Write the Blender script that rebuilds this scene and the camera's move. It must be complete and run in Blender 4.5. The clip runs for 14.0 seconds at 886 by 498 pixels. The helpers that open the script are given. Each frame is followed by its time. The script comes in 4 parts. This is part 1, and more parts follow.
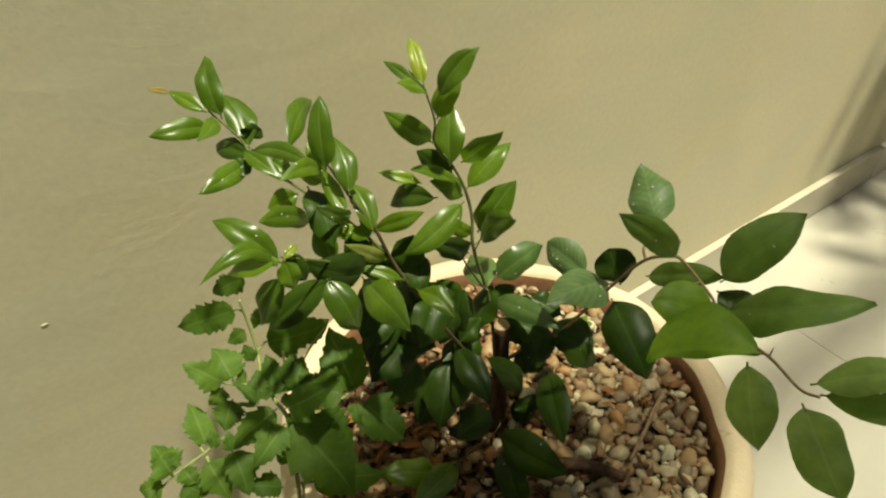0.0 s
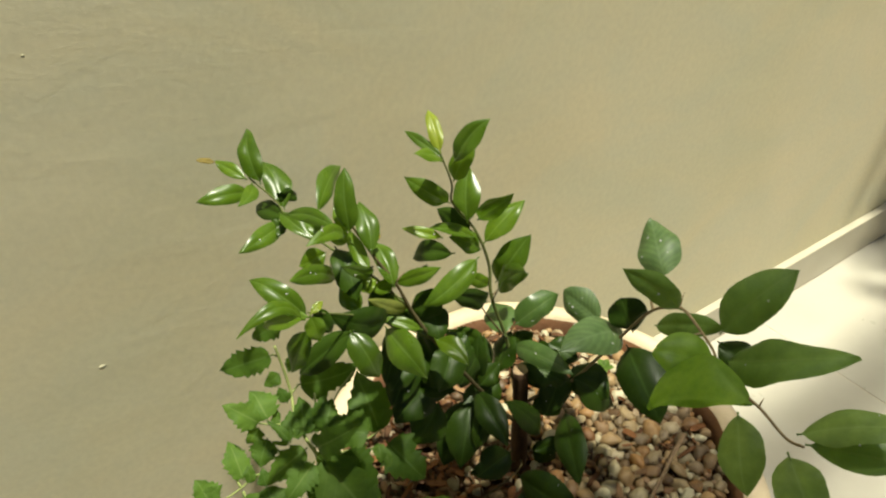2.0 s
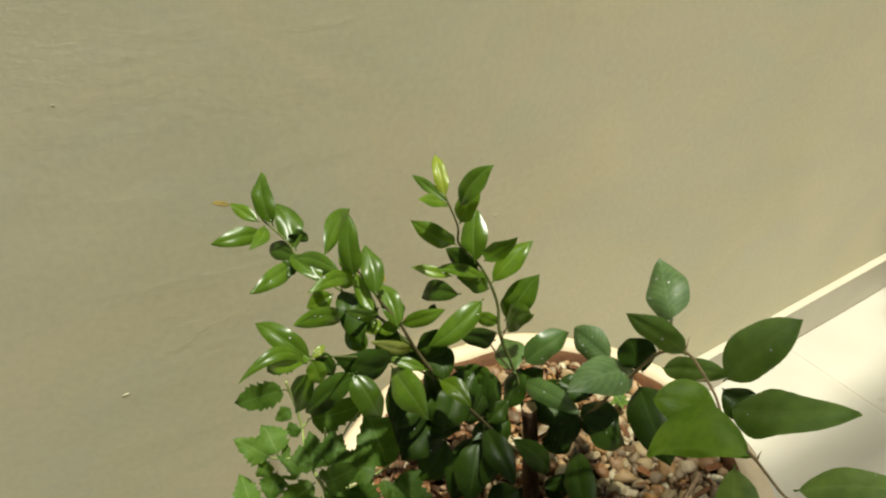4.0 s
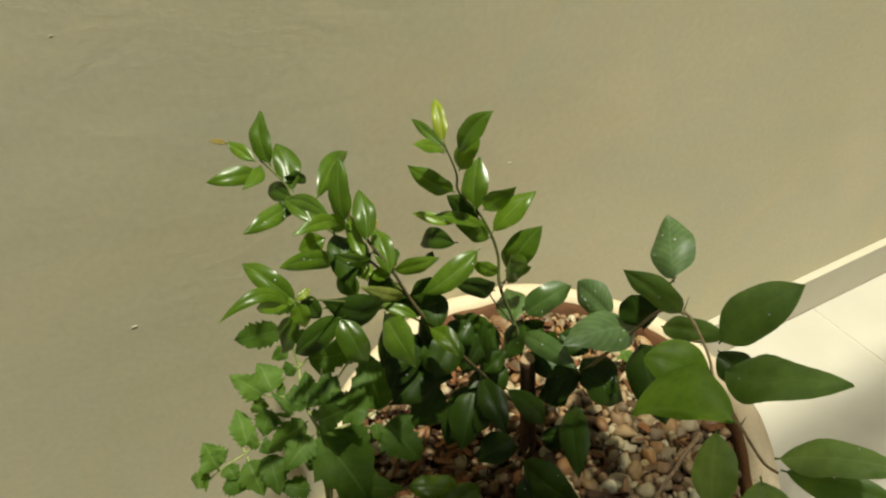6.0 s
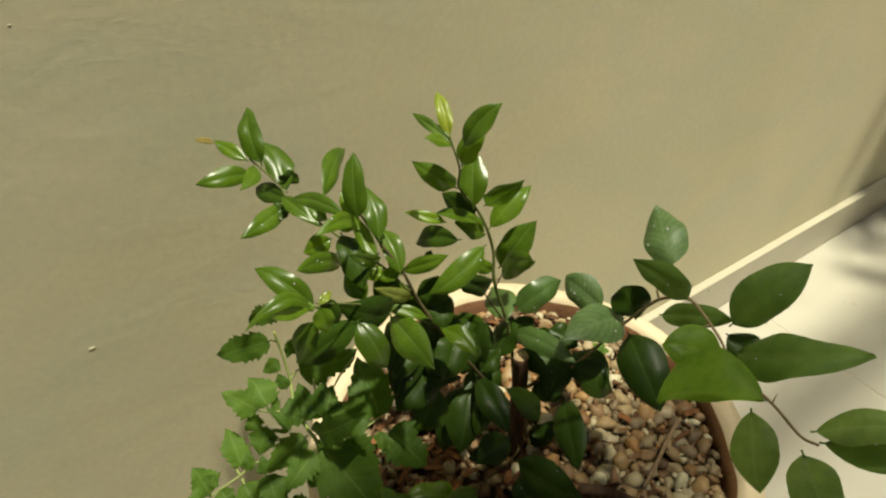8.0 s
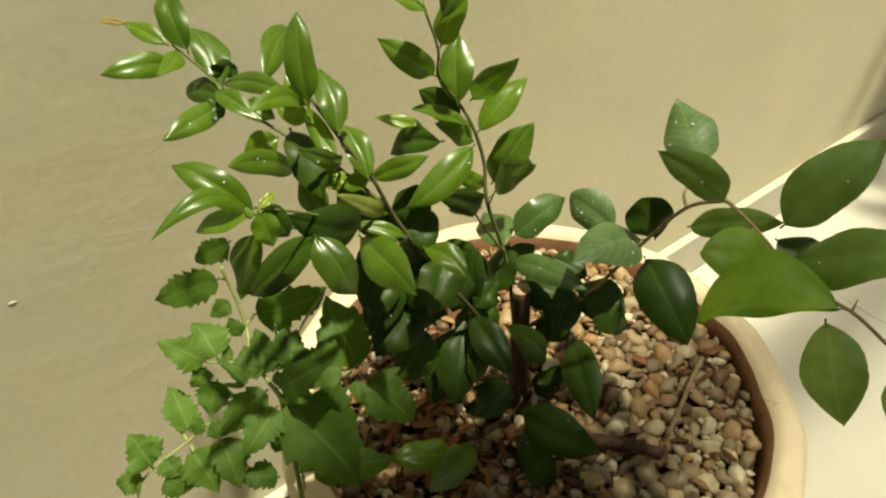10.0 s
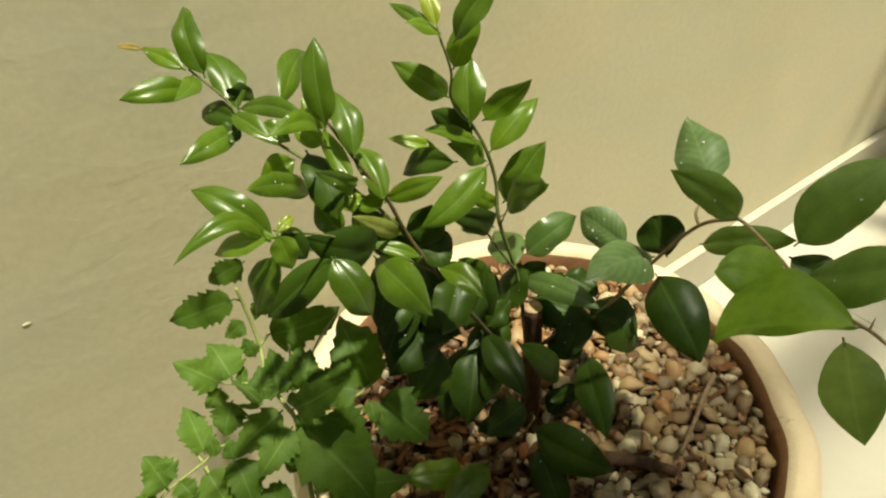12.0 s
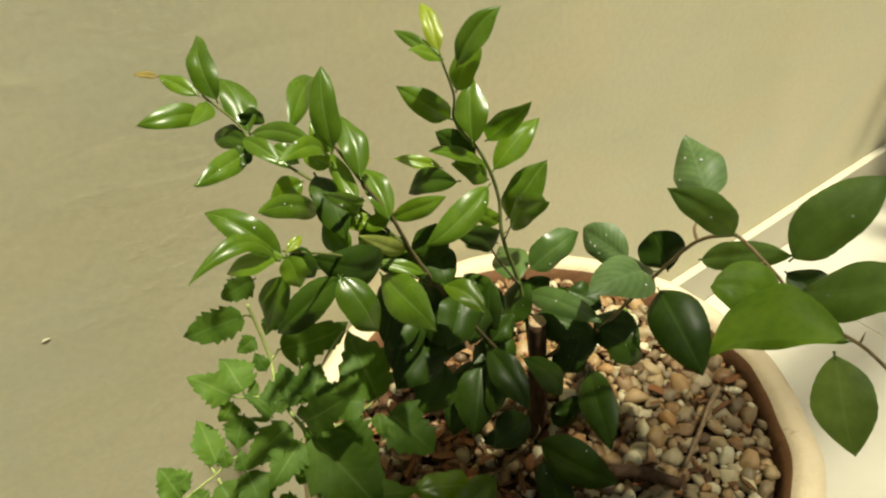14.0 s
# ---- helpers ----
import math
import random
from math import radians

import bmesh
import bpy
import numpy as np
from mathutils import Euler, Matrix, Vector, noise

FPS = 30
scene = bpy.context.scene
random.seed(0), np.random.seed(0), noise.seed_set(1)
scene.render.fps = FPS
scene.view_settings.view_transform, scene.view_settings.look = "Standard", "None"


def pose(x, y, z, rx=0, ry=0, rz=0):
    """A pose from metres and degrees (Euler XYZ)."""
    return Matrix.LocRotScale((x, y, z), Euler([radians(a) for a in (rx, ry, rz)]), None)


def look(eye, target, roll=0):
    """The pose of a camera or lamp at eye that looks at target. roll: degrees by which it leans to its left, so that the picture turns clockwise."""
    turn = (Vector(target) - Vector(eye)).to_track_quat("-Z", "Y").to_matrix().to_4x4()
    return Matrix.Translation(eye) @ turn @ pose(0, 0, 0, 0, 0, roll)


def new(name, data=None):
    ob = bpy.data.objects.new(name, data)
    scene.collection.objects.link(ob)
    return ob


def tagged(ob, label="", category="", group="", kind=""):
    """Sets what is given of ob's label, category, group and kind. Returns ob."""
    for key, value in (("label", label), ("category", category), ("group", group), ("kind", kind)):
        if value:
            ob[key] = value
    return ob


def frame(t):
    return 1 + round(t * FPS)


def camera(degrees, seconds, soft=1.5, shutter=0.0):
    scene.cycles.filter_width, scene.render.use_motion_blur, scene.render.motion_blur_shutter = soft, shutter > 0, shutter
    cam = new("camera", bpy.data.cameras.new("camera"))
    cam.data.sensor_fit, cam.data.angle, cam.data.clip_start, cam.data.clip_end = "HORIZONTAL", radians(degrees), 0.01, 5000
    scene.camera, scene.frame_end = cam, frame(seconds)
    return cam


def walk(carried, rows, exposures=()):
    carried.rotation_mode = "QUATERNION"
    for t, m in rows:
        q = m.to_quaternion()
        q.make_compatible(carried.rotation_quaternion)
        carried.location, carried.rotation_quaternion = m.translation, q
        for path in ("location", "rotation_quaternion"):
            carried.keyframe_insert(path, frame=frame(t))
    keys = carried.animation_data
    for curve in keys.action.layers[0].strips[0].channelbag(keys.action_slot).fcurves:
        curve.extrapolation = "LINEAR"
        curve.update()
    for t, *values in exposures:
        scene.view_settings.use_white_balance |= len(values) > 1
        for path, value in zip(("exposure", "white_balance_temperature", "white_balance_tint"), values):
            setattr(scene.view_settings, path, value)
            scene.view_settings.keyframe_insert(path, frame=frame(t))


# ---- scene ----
cam = camera(66.71, 14.0, soft=2.25)
ROWS = [
    (0.0, -0.2927, -0.2583, 0.8880, 50.11, -1.72, -36.70),
    (0.5, -0.2810, -0.2715, 0.9061, 51.69, 1.51, -36.47),
    (1.0, -0.2732, -0.2752, 0.9082, 51.85, 1.44, -35.49),
    (1.5, -0.2758, -0.2771, 0.9088, 51.54, 1.42, -35.90),
    (2.0, -0.2901, -0.2853, 0.9225, 52.89, 0.68, -33.83),
    (2.5, -0.2971, -0.2933, 0.9380, 54.50, 1.32, -34.04),
    (2.7, -0.2976, -0.2944, 0.9403, 54.57, 1.35, -34.66),
    (4.8, -0.2420, -0.2945, 0.9424, 53.71, 3.27, -28.38),
    (5.0, -0.2382, -0.2959, 0.9414, 53.42, 3.44, -28.06),
    (5.5, -0.2391, -0.2957, 0.9447, 54.81, 3.20, -26.59),
    (6.0, -0.2408, -0.3013, 0.9374, 49.77, 2.25, -27.12),
    (6.5, -0.2321, -0.3009, 0.9263, 48.47, 1.87, -28.87),
    (7.0, -0.2357, -0.3016, 0.9289, 48.93, 1.20, -27.39),
    (7.5, -0.2661, -0.2868, 0.9284, 49.45, 1.35, -30.74),
    (8.0, -0.2972, -0.2617, 0.9239, 50.44, -1.08, -34.74),
    (8.5, -0.2868, -0.2463, 0.8936, 55.11, -2.07, -35.13),
    (9.0, -0.2687, -0.2314, 0.8490, 49.71, -1.45, -37.73),
    (9.2, -0.2667, -0.2301, 0.8443, 47.89, -0.13, -36.77),
    (11.3, -0.2722, -0.2297, 0.8375, 48.55, 0.75, -37.71),
    (11.5, -0.2712, -0.2276, 0.8388, 48.66, 0.62, -37.71),
    (12.0, -0.2730, -0.2257, 0.8425, 49.31, 0.70, -37.10),
    (12.5, -0.2723, -0.2266, 0.8414, 48.71, 1.23, -36.68),
    (13.0, -0.2728, -0.2266, 0.8424, 48.88, 1.40, -36.73),
    (13.5, -0.2735, -0.2290, 0.8463, 49.60, 1.58, -36.73),
    (14.0, -0.2739, -0.2341, 0.8525, 50.33, 1.59, -36.59),
]
walk(cam, [(t, pose(x, y, z, rx, ry, rz)) for t, x, y, z, rx, ry, rz in ROWS],
     [(0.0, 0.45, 6500, 7), (2.5, 0.55, 6050, 11), (5.0, 0.29, 5980, 11), (6.0, 0.25, 6130, 10), (6.5, 0.32, 6200, 10), (7.5, 0.28, 6320, 10), (8.0, 0.25, 6390, 9), (8.5, 0.29, 6450, 9),
      (9.0, 0.44, 6500, 8), (11.5, 0.66, 6550, 7), (14.0, 0.65, 6500, 7)])

# ---- light ----
SUN_WAY = Vector((0.10, -0.175, 0.97)).normalized()
sky = bpy.data.worlds.new("sky")
scene.world = sky
sky.use_nodes = True
sky_tex = sky.node_tree.nodes.new("ShaderNodeTexSky")
sky_tex.sky_type = "NISHITA"
sky_tex.sun_disc = False
sky_tex.sun_elevation = math.asin(SUN_WAY.z)
sky_tex.sun_rotation = math.atan2(SUN_WAY.x, SUN_WAY.y)
sky.node_tree.links.new(sky_tex.outputs[0], sky.node_tree.nodes["Background"].inputs[0])
sky.node_tree.nodes["Background"].inputs[1].default_value = 0.075
sun_data = bpy.data.lights.new("sun", "SUN")
sun_data.energy, sun_data.angle, sun_data.color = 5.4, radians(1.8), (1.0, 0.94, 0.715)
sun = new("sun", sun_data)
sun.matrix_world = look(SUN_WAY * 5, (0, 0, 0))

# ---- materials ----
def material(name, rough=0.6, spec=0.5):
    m = bpy.data.materials.new(name)
    m.use_nodes = True
    b = m.node_tree.nodes["Principled BSDF"]
    b.inputs["Roughness"].default_value = rough
    b.inputs["Specular IOR Level"].default_value = spec
    return m, m.node_tree.nodes, m.node_tree.links, b


def coords(nodes, links, scale=(1, 1, 1), kind="Object"):
    tc, mp = nodes.new("ShaderNodeTexCoord"), nodes.new("ShaderNodeMapping")
    mp.inputs["Scale"].default_value = scale
    links.new(tc.outputs[kind], mp.inputs["Vector"])
    return mp.outputs[0]


def noise_tex(nodes, links, at, scale, detail=4.0, rough=0.55, warp=0.0):
    n = nodes.new("ShaderNodeTexNoise")
    n.inputs["Scale"].default_value, n.inputs["Detail"].default_value = scale, detail
    n.inputs["Roughness"].default_value, n.inputs["Distortion"].default_value = rough, warp
    if at is not None:
        links.new(at, n.inputs["Vector"])
    return n.outputs["Fac"]


def ramp(nodes, links, fac, stops):
    r = nodes.new("ShaderNodeValToRGB")
    e = r.color_ramp.elements
    while len(e) < len(stops):
        e.new(0.5)
    for k, (p, c) in zip(e, stops):
        k.position, k.color = p, (*c, 1)
    links.new(fac, r.inputs[0])
    return r.outputs[0]


def mix(nodes, links, fac, a, b, how="MIX"):
    n = nodes.new("ShaderNodeMix")
    n.data_type, n.blend_type = "RGBA", how
    for k, v in ((0, fac), (6, a), (7, b)):
        if isinstance(v, (int, float)):
            n.inputs[k].default_value = v
        elif isinstance(v, tuple):
            n.inputs[k].default_value = (*v, 1)
        else:
            links.new(v, n.inputs[k])
    return n.outputs[2]


def bump(nodes, links, b, height, strength, distance, before=None):
    n = nodes.new("ShaderNodeBump")
    n.inputs["Strength"].default_value, n.inputs["Distance"].default_value = strength, distance
    links.new(height, n.inputs["Height"])
    if before is not None:
        links.new(before, n.inputs["Normal"])
    links.new(n.outputs[0], b.inputs["Normal"])
    return n.outputs[0]


def maths(nodes, links, op, a, b=0.0):
    n = nodes.new("ShaderNodeMath")
    n.operation = op
    for k, v in ((0, a), (1, b)):
        if isinstance(v, (int, float)):
            n.inputs[k].default_value = v
        else:
            links.new(v, n.inputs[k])
    return n.outputs[0]


def plaster(name, light, dark):
    m, n, l, b = material(name, 0.82, 0.25)
    at = coords(n, l)
    cloud = noise_tex(n, l, at, 2.3, 5, 0.6, 0.6)
    c = ramp(n, l, cloud, [(0.25, dark), (0.75, light)])
    stain = ramp(n, l, noise_tex(n, l, coords(n, l, (1, 1, 1.6)), 3.6, 6, 0.62, 0.9), [(0.36, (0.98, 1.00, 1.03)), (0.62, (1.05, 1.02, 0.99))])
    c = mix(n, l, 1.0, c, stain, "MULTIPLY")
    fine = noise_tex(n, l, at, 140, 3, 0.6)
    speck = ramp(n, l, fine, [(0.3, (0.93, 0.93, 0.93)), (0.65, (1, 1, 1))])
    c = mix(n, l, 1.0, c, speck, "MULTIPLY")
    l.new(c, b.inputs["Base Color"])
    trowel = noise_tex(n, l, coords(n, l, (4, 4, 9)), 2.0, 5, 0.55, 0.5)
    nb = bump(n, l, b, trowel, 0.060, 0.010)
    nb = bump(n, l, b, noise_tex(n, l, at, 60, 5, 0.65), 0.040, 0.003, nb)
    patch = ramp(n, l, noise_tex(n, l, at, 4.2, 4, 0.6, 0.4), [(0.46, (0.10, 0.10, 0.10)), (0.60, (1, 1, 1))])
    ripple = noise_tex(n, l, coords(n, l, (5.0, 5.0, 12)), 17.0, 5, 0.62, 0.9)
    ripple = ramp(n, l, ripple, [(0.50, (0, 0, 0)), (0.60, (1, 1, 1)), (0.72, (0.2, 0.2, 0.2))])
    nb = bump(n, l, b, maths(n, l, "MULTIPLY", ripple, patch), 0.10, 0.0010, nb)
    bump(n, l, b, fine, 0.09, 0.0015, nb)
    return m


def tile_material(name, dark, light):
    m, n, l, b = material(name, 0.32, 0.5)
    at = coords(n, l)
    c = ramp(n, l, noise_tex(n, l, at, 5, 5, 0.6, 0.4), [(0.3, dark), (0.7, light)])
    info = n.new("ShaderNodeObjectInfo")
    c = mix(n, l, 1.0, c, ramp(n, l, info.outputs["Random"], [(0, (0.94, 0.94, 0.94)), (1, (1, 1, 1))]), "MULTIPLY")
    l.new(c, b.inputs["Base Color"])
    l.new(ramp(n, l, noise_tex(n, l, at, 9, 4), [(0.3, (0.25,) * 3), (0.7, (0.45,) * 3)]), b.inputs["Roughness"])
    bump(n, l, b, noise_tex(n, l, at, 30, 3), 0.05, 0.002)
    return m


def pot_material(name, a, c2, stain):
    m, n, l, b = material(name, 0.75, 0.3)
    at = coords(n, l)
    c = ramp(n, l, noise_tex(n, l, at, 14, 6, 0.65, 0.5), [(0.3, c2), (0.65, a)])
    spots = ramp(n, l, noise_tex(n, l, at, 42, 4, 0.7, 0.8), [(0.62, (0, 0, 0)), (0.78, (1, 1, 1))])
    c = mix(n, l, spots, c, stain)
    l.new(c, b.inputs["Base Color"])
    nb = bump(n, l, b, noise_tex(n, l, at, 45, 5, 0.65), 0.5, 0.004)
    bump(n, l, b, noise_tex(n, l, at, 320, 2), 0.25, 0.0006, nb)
    return m


def stone_material(name, by_island):
    m, n, l, b = material(name, 0.55, 0.45)
    if by_island:
        rnd = n.new("ShaderNodeNewGeometry").outputs["Random Per Island"]
    else:
        rnd = n.new("ShaderNodeObjectInfo").outputs["Random"]
    c = ramp(n, l, rnd, [(0.0, (0.29, 0.18, 0.085)), (0.09, (0.38, 0.28, 0.165)), (0.18, (0.19, 0.082, 0.027)), (0.27, (0.33, 0.255, 0.165)),
                         (0.35, (0.15, 0.095, 0.052)), (0.44, (0.34, 0.170, 0.055)), (0.54, (0.50, 0.42, 0.29)), (0.60, (0.46, 0.38, 0.26)), (0.68, (0.11, 0.060, 0.030)),
                         (0.76, (0.24, 0.185, 0.125)), (0.85, (0.30, 0.175, 0.095)), (0.91, (0.62, 0.56, 0.44)), (0.96, (0.56, 0.49, 0.37)), (1.0, (0.26, 0.13, 0.050))])
    at = coords(n, l)
    vein = ramp(n, l, noise_tex(n, l, at, 90, 5, 0.65, 0.8), [(0.3, (0.56, 0.55, 0.46)), (0.7, (0.96, 0.97, 0.84))])
    c = mix(n, l, 1.0, c, vein, "MULTIPLY")
    l.new(c, b.inputs["Base Color"])
    bump(n, l, b, noise_tex(n, l, at, 260, 4, 0.6), 0.25, 0.0008)
    return m


def chip_material(name, by_island):
    m, n, l, b = material(name, 0.75, 0.25)
    if by_island:
        rnd = n.new("ShaderNodeNewGeometry").outputs["Random Per Island"]
        c = ramp(n, l, rnd, [(0, (0.075, 0.034, 0.014)), (0.5, (0.15, 0.064, 0.023)), (0.75, (0.045, 0.023, 0.012)), (1, (0.22, 0.12, 0.05))])
    else:
        rnd = n.new("ShaderNodeObjectInfo").outputs["Random"]
        c = ramp(n, l, rnd, [(0, (0.17, 0.070, 0.026)), (0.4, (0.27, 0.115, 0.040)), (0.7, (0.10, 0.050, 0.024)), (1, (0.38, 0.23, 0.11))])
    at = coords(n, l, (1, 6, 1))
    c = mix(n, l, 1.0, c, ramp(n, l, noise_tex(n, l, at, 90, 5, 0.6), [(0.3, (0.55,) * 3), (0.7, (1.1,) * 3)]), "MULTIPLY")
    l.new(c, b.inputs["Base Color"])
    bump(n, l, b, noise_tex(n, l, at, 120, 4), 0.5, 0.001)
    return m


def soil_material():
    m, n, l, b = material("soil", 0.95, 0.1)
    at = coords(n, l)
    l.new(ramp(n, l, noise_tex(n, l, at, 60, 6, 0.7), [(0.3, (0.045, 0.026, 0.014)), (0.7, (0.13, 0.078, 0.045))]), b.inputs["Base Color"])
    bump(n, l, b, noise_tex(n, l, at, 150, 5, 0.7), 1.0, 0.006)
    return m


def bark_material(name, a, c2):
    m, n, l, b = material(name, 0.8, 0.25)
    at = coords(n, l, (1, 1, 0.25))
    l.new(ramp(n, l, noise_tex(n, l, at, 260, 5, 0.65), [(0.3, a), (0.7, c2)]), b.inputs["Base Color"])
    bump(n, l, b, noise_tex(n, l, at, 320, 4), 0.6, 0.0008)
    return m


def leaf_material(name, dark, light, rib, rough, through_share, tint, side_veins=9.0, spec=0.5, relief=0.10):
    """Blade with a pale midrib and side veins, laid out on the leaf's own u (across) and v (along)."""
    m, n, l, b = material(name, rough, spec)
    uv = n.new("ShaderNodeUVMap")
    sep = n.new("ShaderNodeSeparateXYZ")
    l.new(uv.outputs[0], sep.inputs[0])
    across = maths(n, l, "ABSOLUTE", maths(n, l, "SUBTRACT", sep.outputs[0], 0.5))
    slant = maths(n, l, "ADD", maths(n, l, "MULTIPLY", sep.outputs[1], side_veins), maths(n, l, "MULTIPLY", across, -side_veins * 0.55))
    wave = maths(n, l, "ABSOLUTE", maths(n, l, "SUBTRACT", maths(n, l, "FRACT", slant), 0.5))
    vein = ramp(n, l, wave, [(0.0, (1, 1, 1)), (0.10, (0, 0, 0))])
    midrib = ramp(n, l, across, [(0.0, (1, 1, 1)), (0.045, (0, 0, 0))])
    info = n.new("ShaderNodeObjectInfo")
    c = mix(n, l, info.outputs["Random"], dark, light)
    at = coords(n, l)
    c = mix(n, l, 1.0, c, ramp(n, l, noise_tex(n, l, at, 110, 5, 0.6), [(0.3, (0.74, 0.78, 0.70)), (0.7, (1.12, 1.08, 1.05))]), "MULTIPLY")
    # Strong relief also gets its crease shading painted along the side veins.
    if relief > 0.2:
        c = mix(n, l, 1.0, c, ramp(n, l, wave, [(0.05, (0.82, 0.84, 0.82)), (0.4, (1.05, 1.05, 1.05))]), "MULTIPLY")
    c = mix(n, l, maths(n, l, "MULTIPLY", vein, 0.08), c, rib)
    c = mix(n, l, maths(n, l, "MULTIPLY", midrib, 0.42), c, rib)
    l.new(c, b.inputs["Base Color"])
    l.new(ramp(n, l, noise_tex(n, l, at, 70, 4), [(0.3, (rough - 0.06,) * 3), (0.7, (rough + 0.10,) * 3)]), b.inputs["Roughness"])
    nb = bump(n, l, b, wave if relief > 0.2 else vein, -relief, 0.0005 if relief < 0.2 else 0.005)
    nb = bump(n, l, b, midrib, -0.5, 0.0008, nb)
    bump(n, l, b, noise_tex(n, l, at, 420, 3), 0.12, 0.0006, nb)
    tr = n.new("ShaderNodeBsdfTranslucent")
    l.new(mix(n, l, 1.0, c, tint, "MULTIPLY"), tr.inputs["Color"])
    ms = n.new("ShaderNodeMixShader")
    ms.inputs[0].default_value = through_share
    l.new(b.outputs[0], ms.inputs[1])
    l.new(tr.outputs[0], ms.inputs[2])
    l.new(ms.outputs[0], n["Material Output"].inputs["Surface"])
    return m


WALL = plaster("beige_plaster", (0.668, 0.618, 0.446), (0.588, 0.558, 0.387))
TILE = tile_material("floor_tile", (0.44, 0.415, 0.345), (0.49, 0.468, 0.39))
GROUT = plaster("grout", (0.52, 0.48, 0.39), (0.44, 0.40, 0.33))
SKIRT = tile_material("board_tile", (0.47, 0.435, 0.335), (0.52, 0.48, 0.37))
POT = pot_material("cream_pot", (0.62, 0.52, 0.355), (0.54, 0.44, 0.29), (0.36, 0.26, 0.15))
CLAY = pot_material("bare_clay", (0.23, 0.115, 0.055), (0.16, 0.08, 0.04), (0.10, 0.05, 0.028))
STONE = stone_material("river_pebble", False)
STONES = stone_material("river_pebbles", True)
CHIP = chip_material("dry_bark", False)
LITTER = chip_material("bark_litter", True)
SOIL = soil_material()
BARK = bark_material("dark_bark", (0.035, 0.02, 0.012), (0.10, 0.055, 0.03))
TWIG = bark_material("green_twig", (0.20, 0.15, 0.075), (0.31, 0.23, 0.13))
LIMB = bark_material("brown_limb", (0.055, 0.045, 0.018), (0.105, 0.085, 0.036))
SHOOT = bark_material("green_shoot", (0.070, 0.090, 0.022), (0.12, 0.14, 0.038))
DRY = bark_material("dry_wood", (0.15, 0.10, 0.055), (0.27, 0.19, 0.115))
CUT = bark_material("cut_wood", (0.38, 0.25, 0.14), (0.55, 0.42, 0.26))
WEED_STEM = bark_material("pale_stem", (0.17, 0.22, 0.06), (0.30, 0.33, 0.12))
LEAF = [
    # Old-leaf green, darkened further to hold the deep shade inside the crown.
    leaf_material("shaded_old_leaf", (0.018, 0.039, 0.003), (0.031, 0.063, 0.004), (0.06, 0.11, 0.02), 0.40, 0.07, (2.2, 2.6, 0.7), spec=0.22),
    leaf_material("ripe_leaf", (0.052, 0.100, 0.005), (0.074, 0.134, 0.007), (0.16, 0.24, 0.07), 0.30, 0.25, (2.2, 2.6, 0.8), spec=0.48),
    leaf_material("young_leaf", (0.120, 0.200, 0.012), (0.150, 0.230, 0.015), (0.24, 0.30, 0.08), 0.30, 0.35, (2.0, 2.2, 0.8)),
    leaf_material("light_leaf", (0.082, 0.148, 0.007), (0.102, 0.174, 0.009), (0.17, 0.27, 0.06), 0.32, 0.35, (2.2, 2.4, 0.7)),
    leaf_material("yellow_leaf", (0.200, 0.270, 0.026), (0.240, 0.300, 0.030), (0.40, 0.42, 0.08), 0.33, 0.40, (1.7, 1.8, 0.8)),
    # Olive green, lightened to carry the lens haze over the right-hand leaves.
    leaf_material("hazed_olive_leaf", (0.092, 0.160, 0.032), (0.110, 0.180, 0.036), (0.12, 0.17, 0.05), 0.50, 0.28, (1.9, 2.1, 0.8)),
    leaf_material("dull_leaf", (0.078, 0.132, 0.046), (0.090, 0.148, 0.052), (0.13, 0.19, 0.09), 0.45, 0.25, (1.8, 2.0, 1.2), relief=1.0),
    # Raised albedo stands in for sun on two leaves under the boards.
    leaf_material("sunlit_leaf", (0.146, 0.254, 0.028), (0.160, 0.272, 0.032), (0.20, 0.32, 0.06), 0.45, 0.45, (1.9, 2.1, 0.7)),
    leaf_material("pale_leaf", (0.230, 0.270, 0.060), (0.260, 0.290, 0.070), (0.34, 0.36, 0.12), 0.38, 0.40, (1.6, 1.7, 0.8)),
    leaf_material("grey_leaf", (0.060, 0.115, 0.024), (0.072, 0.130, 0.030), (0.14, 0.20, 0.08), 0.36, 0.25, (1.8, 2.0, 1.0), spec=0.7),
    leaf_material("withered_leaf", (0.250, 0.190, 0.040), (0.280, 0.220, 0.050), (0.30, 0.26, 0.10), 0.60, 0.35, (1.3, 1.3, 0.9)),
    # Paled copy of the tone above: haze and sky sheen put into colour.
    leaf_material("hazed_leaf", (0.145, 0.222, 0.060), (0.160, 0.238, 0.066), (0.22, 0.30, 0.12), 0.42, 0.38, (1.7, 1.9, 1.0)),
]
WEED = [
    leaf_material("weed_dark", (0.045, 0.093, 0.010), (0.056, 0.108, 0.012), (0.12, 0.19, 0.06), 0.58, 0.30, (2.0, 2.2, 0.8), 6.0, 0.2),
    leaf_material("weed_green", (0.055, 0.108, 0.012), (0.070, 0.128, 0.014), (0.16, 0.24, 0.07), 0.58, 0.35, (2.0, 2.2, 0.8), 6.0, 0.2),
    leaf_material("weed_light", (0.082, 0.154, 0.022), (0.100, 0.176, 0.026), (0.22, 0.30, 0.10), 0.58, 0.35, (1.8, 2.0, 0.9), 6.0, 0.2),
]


# ---- building helpers ----
def mesh_of(name, bm, mats, smooth=True):
    me = bpy.data.meshes.new(name)
    bm.normal_update()
    bm.to_mesh(me)
    bm.free()
    for m in mats if isinstance(mats, (list, tuple)) else [mats]:
        me.materials.append(m)
    if smooth:
        me.shade_smooth()
    return me


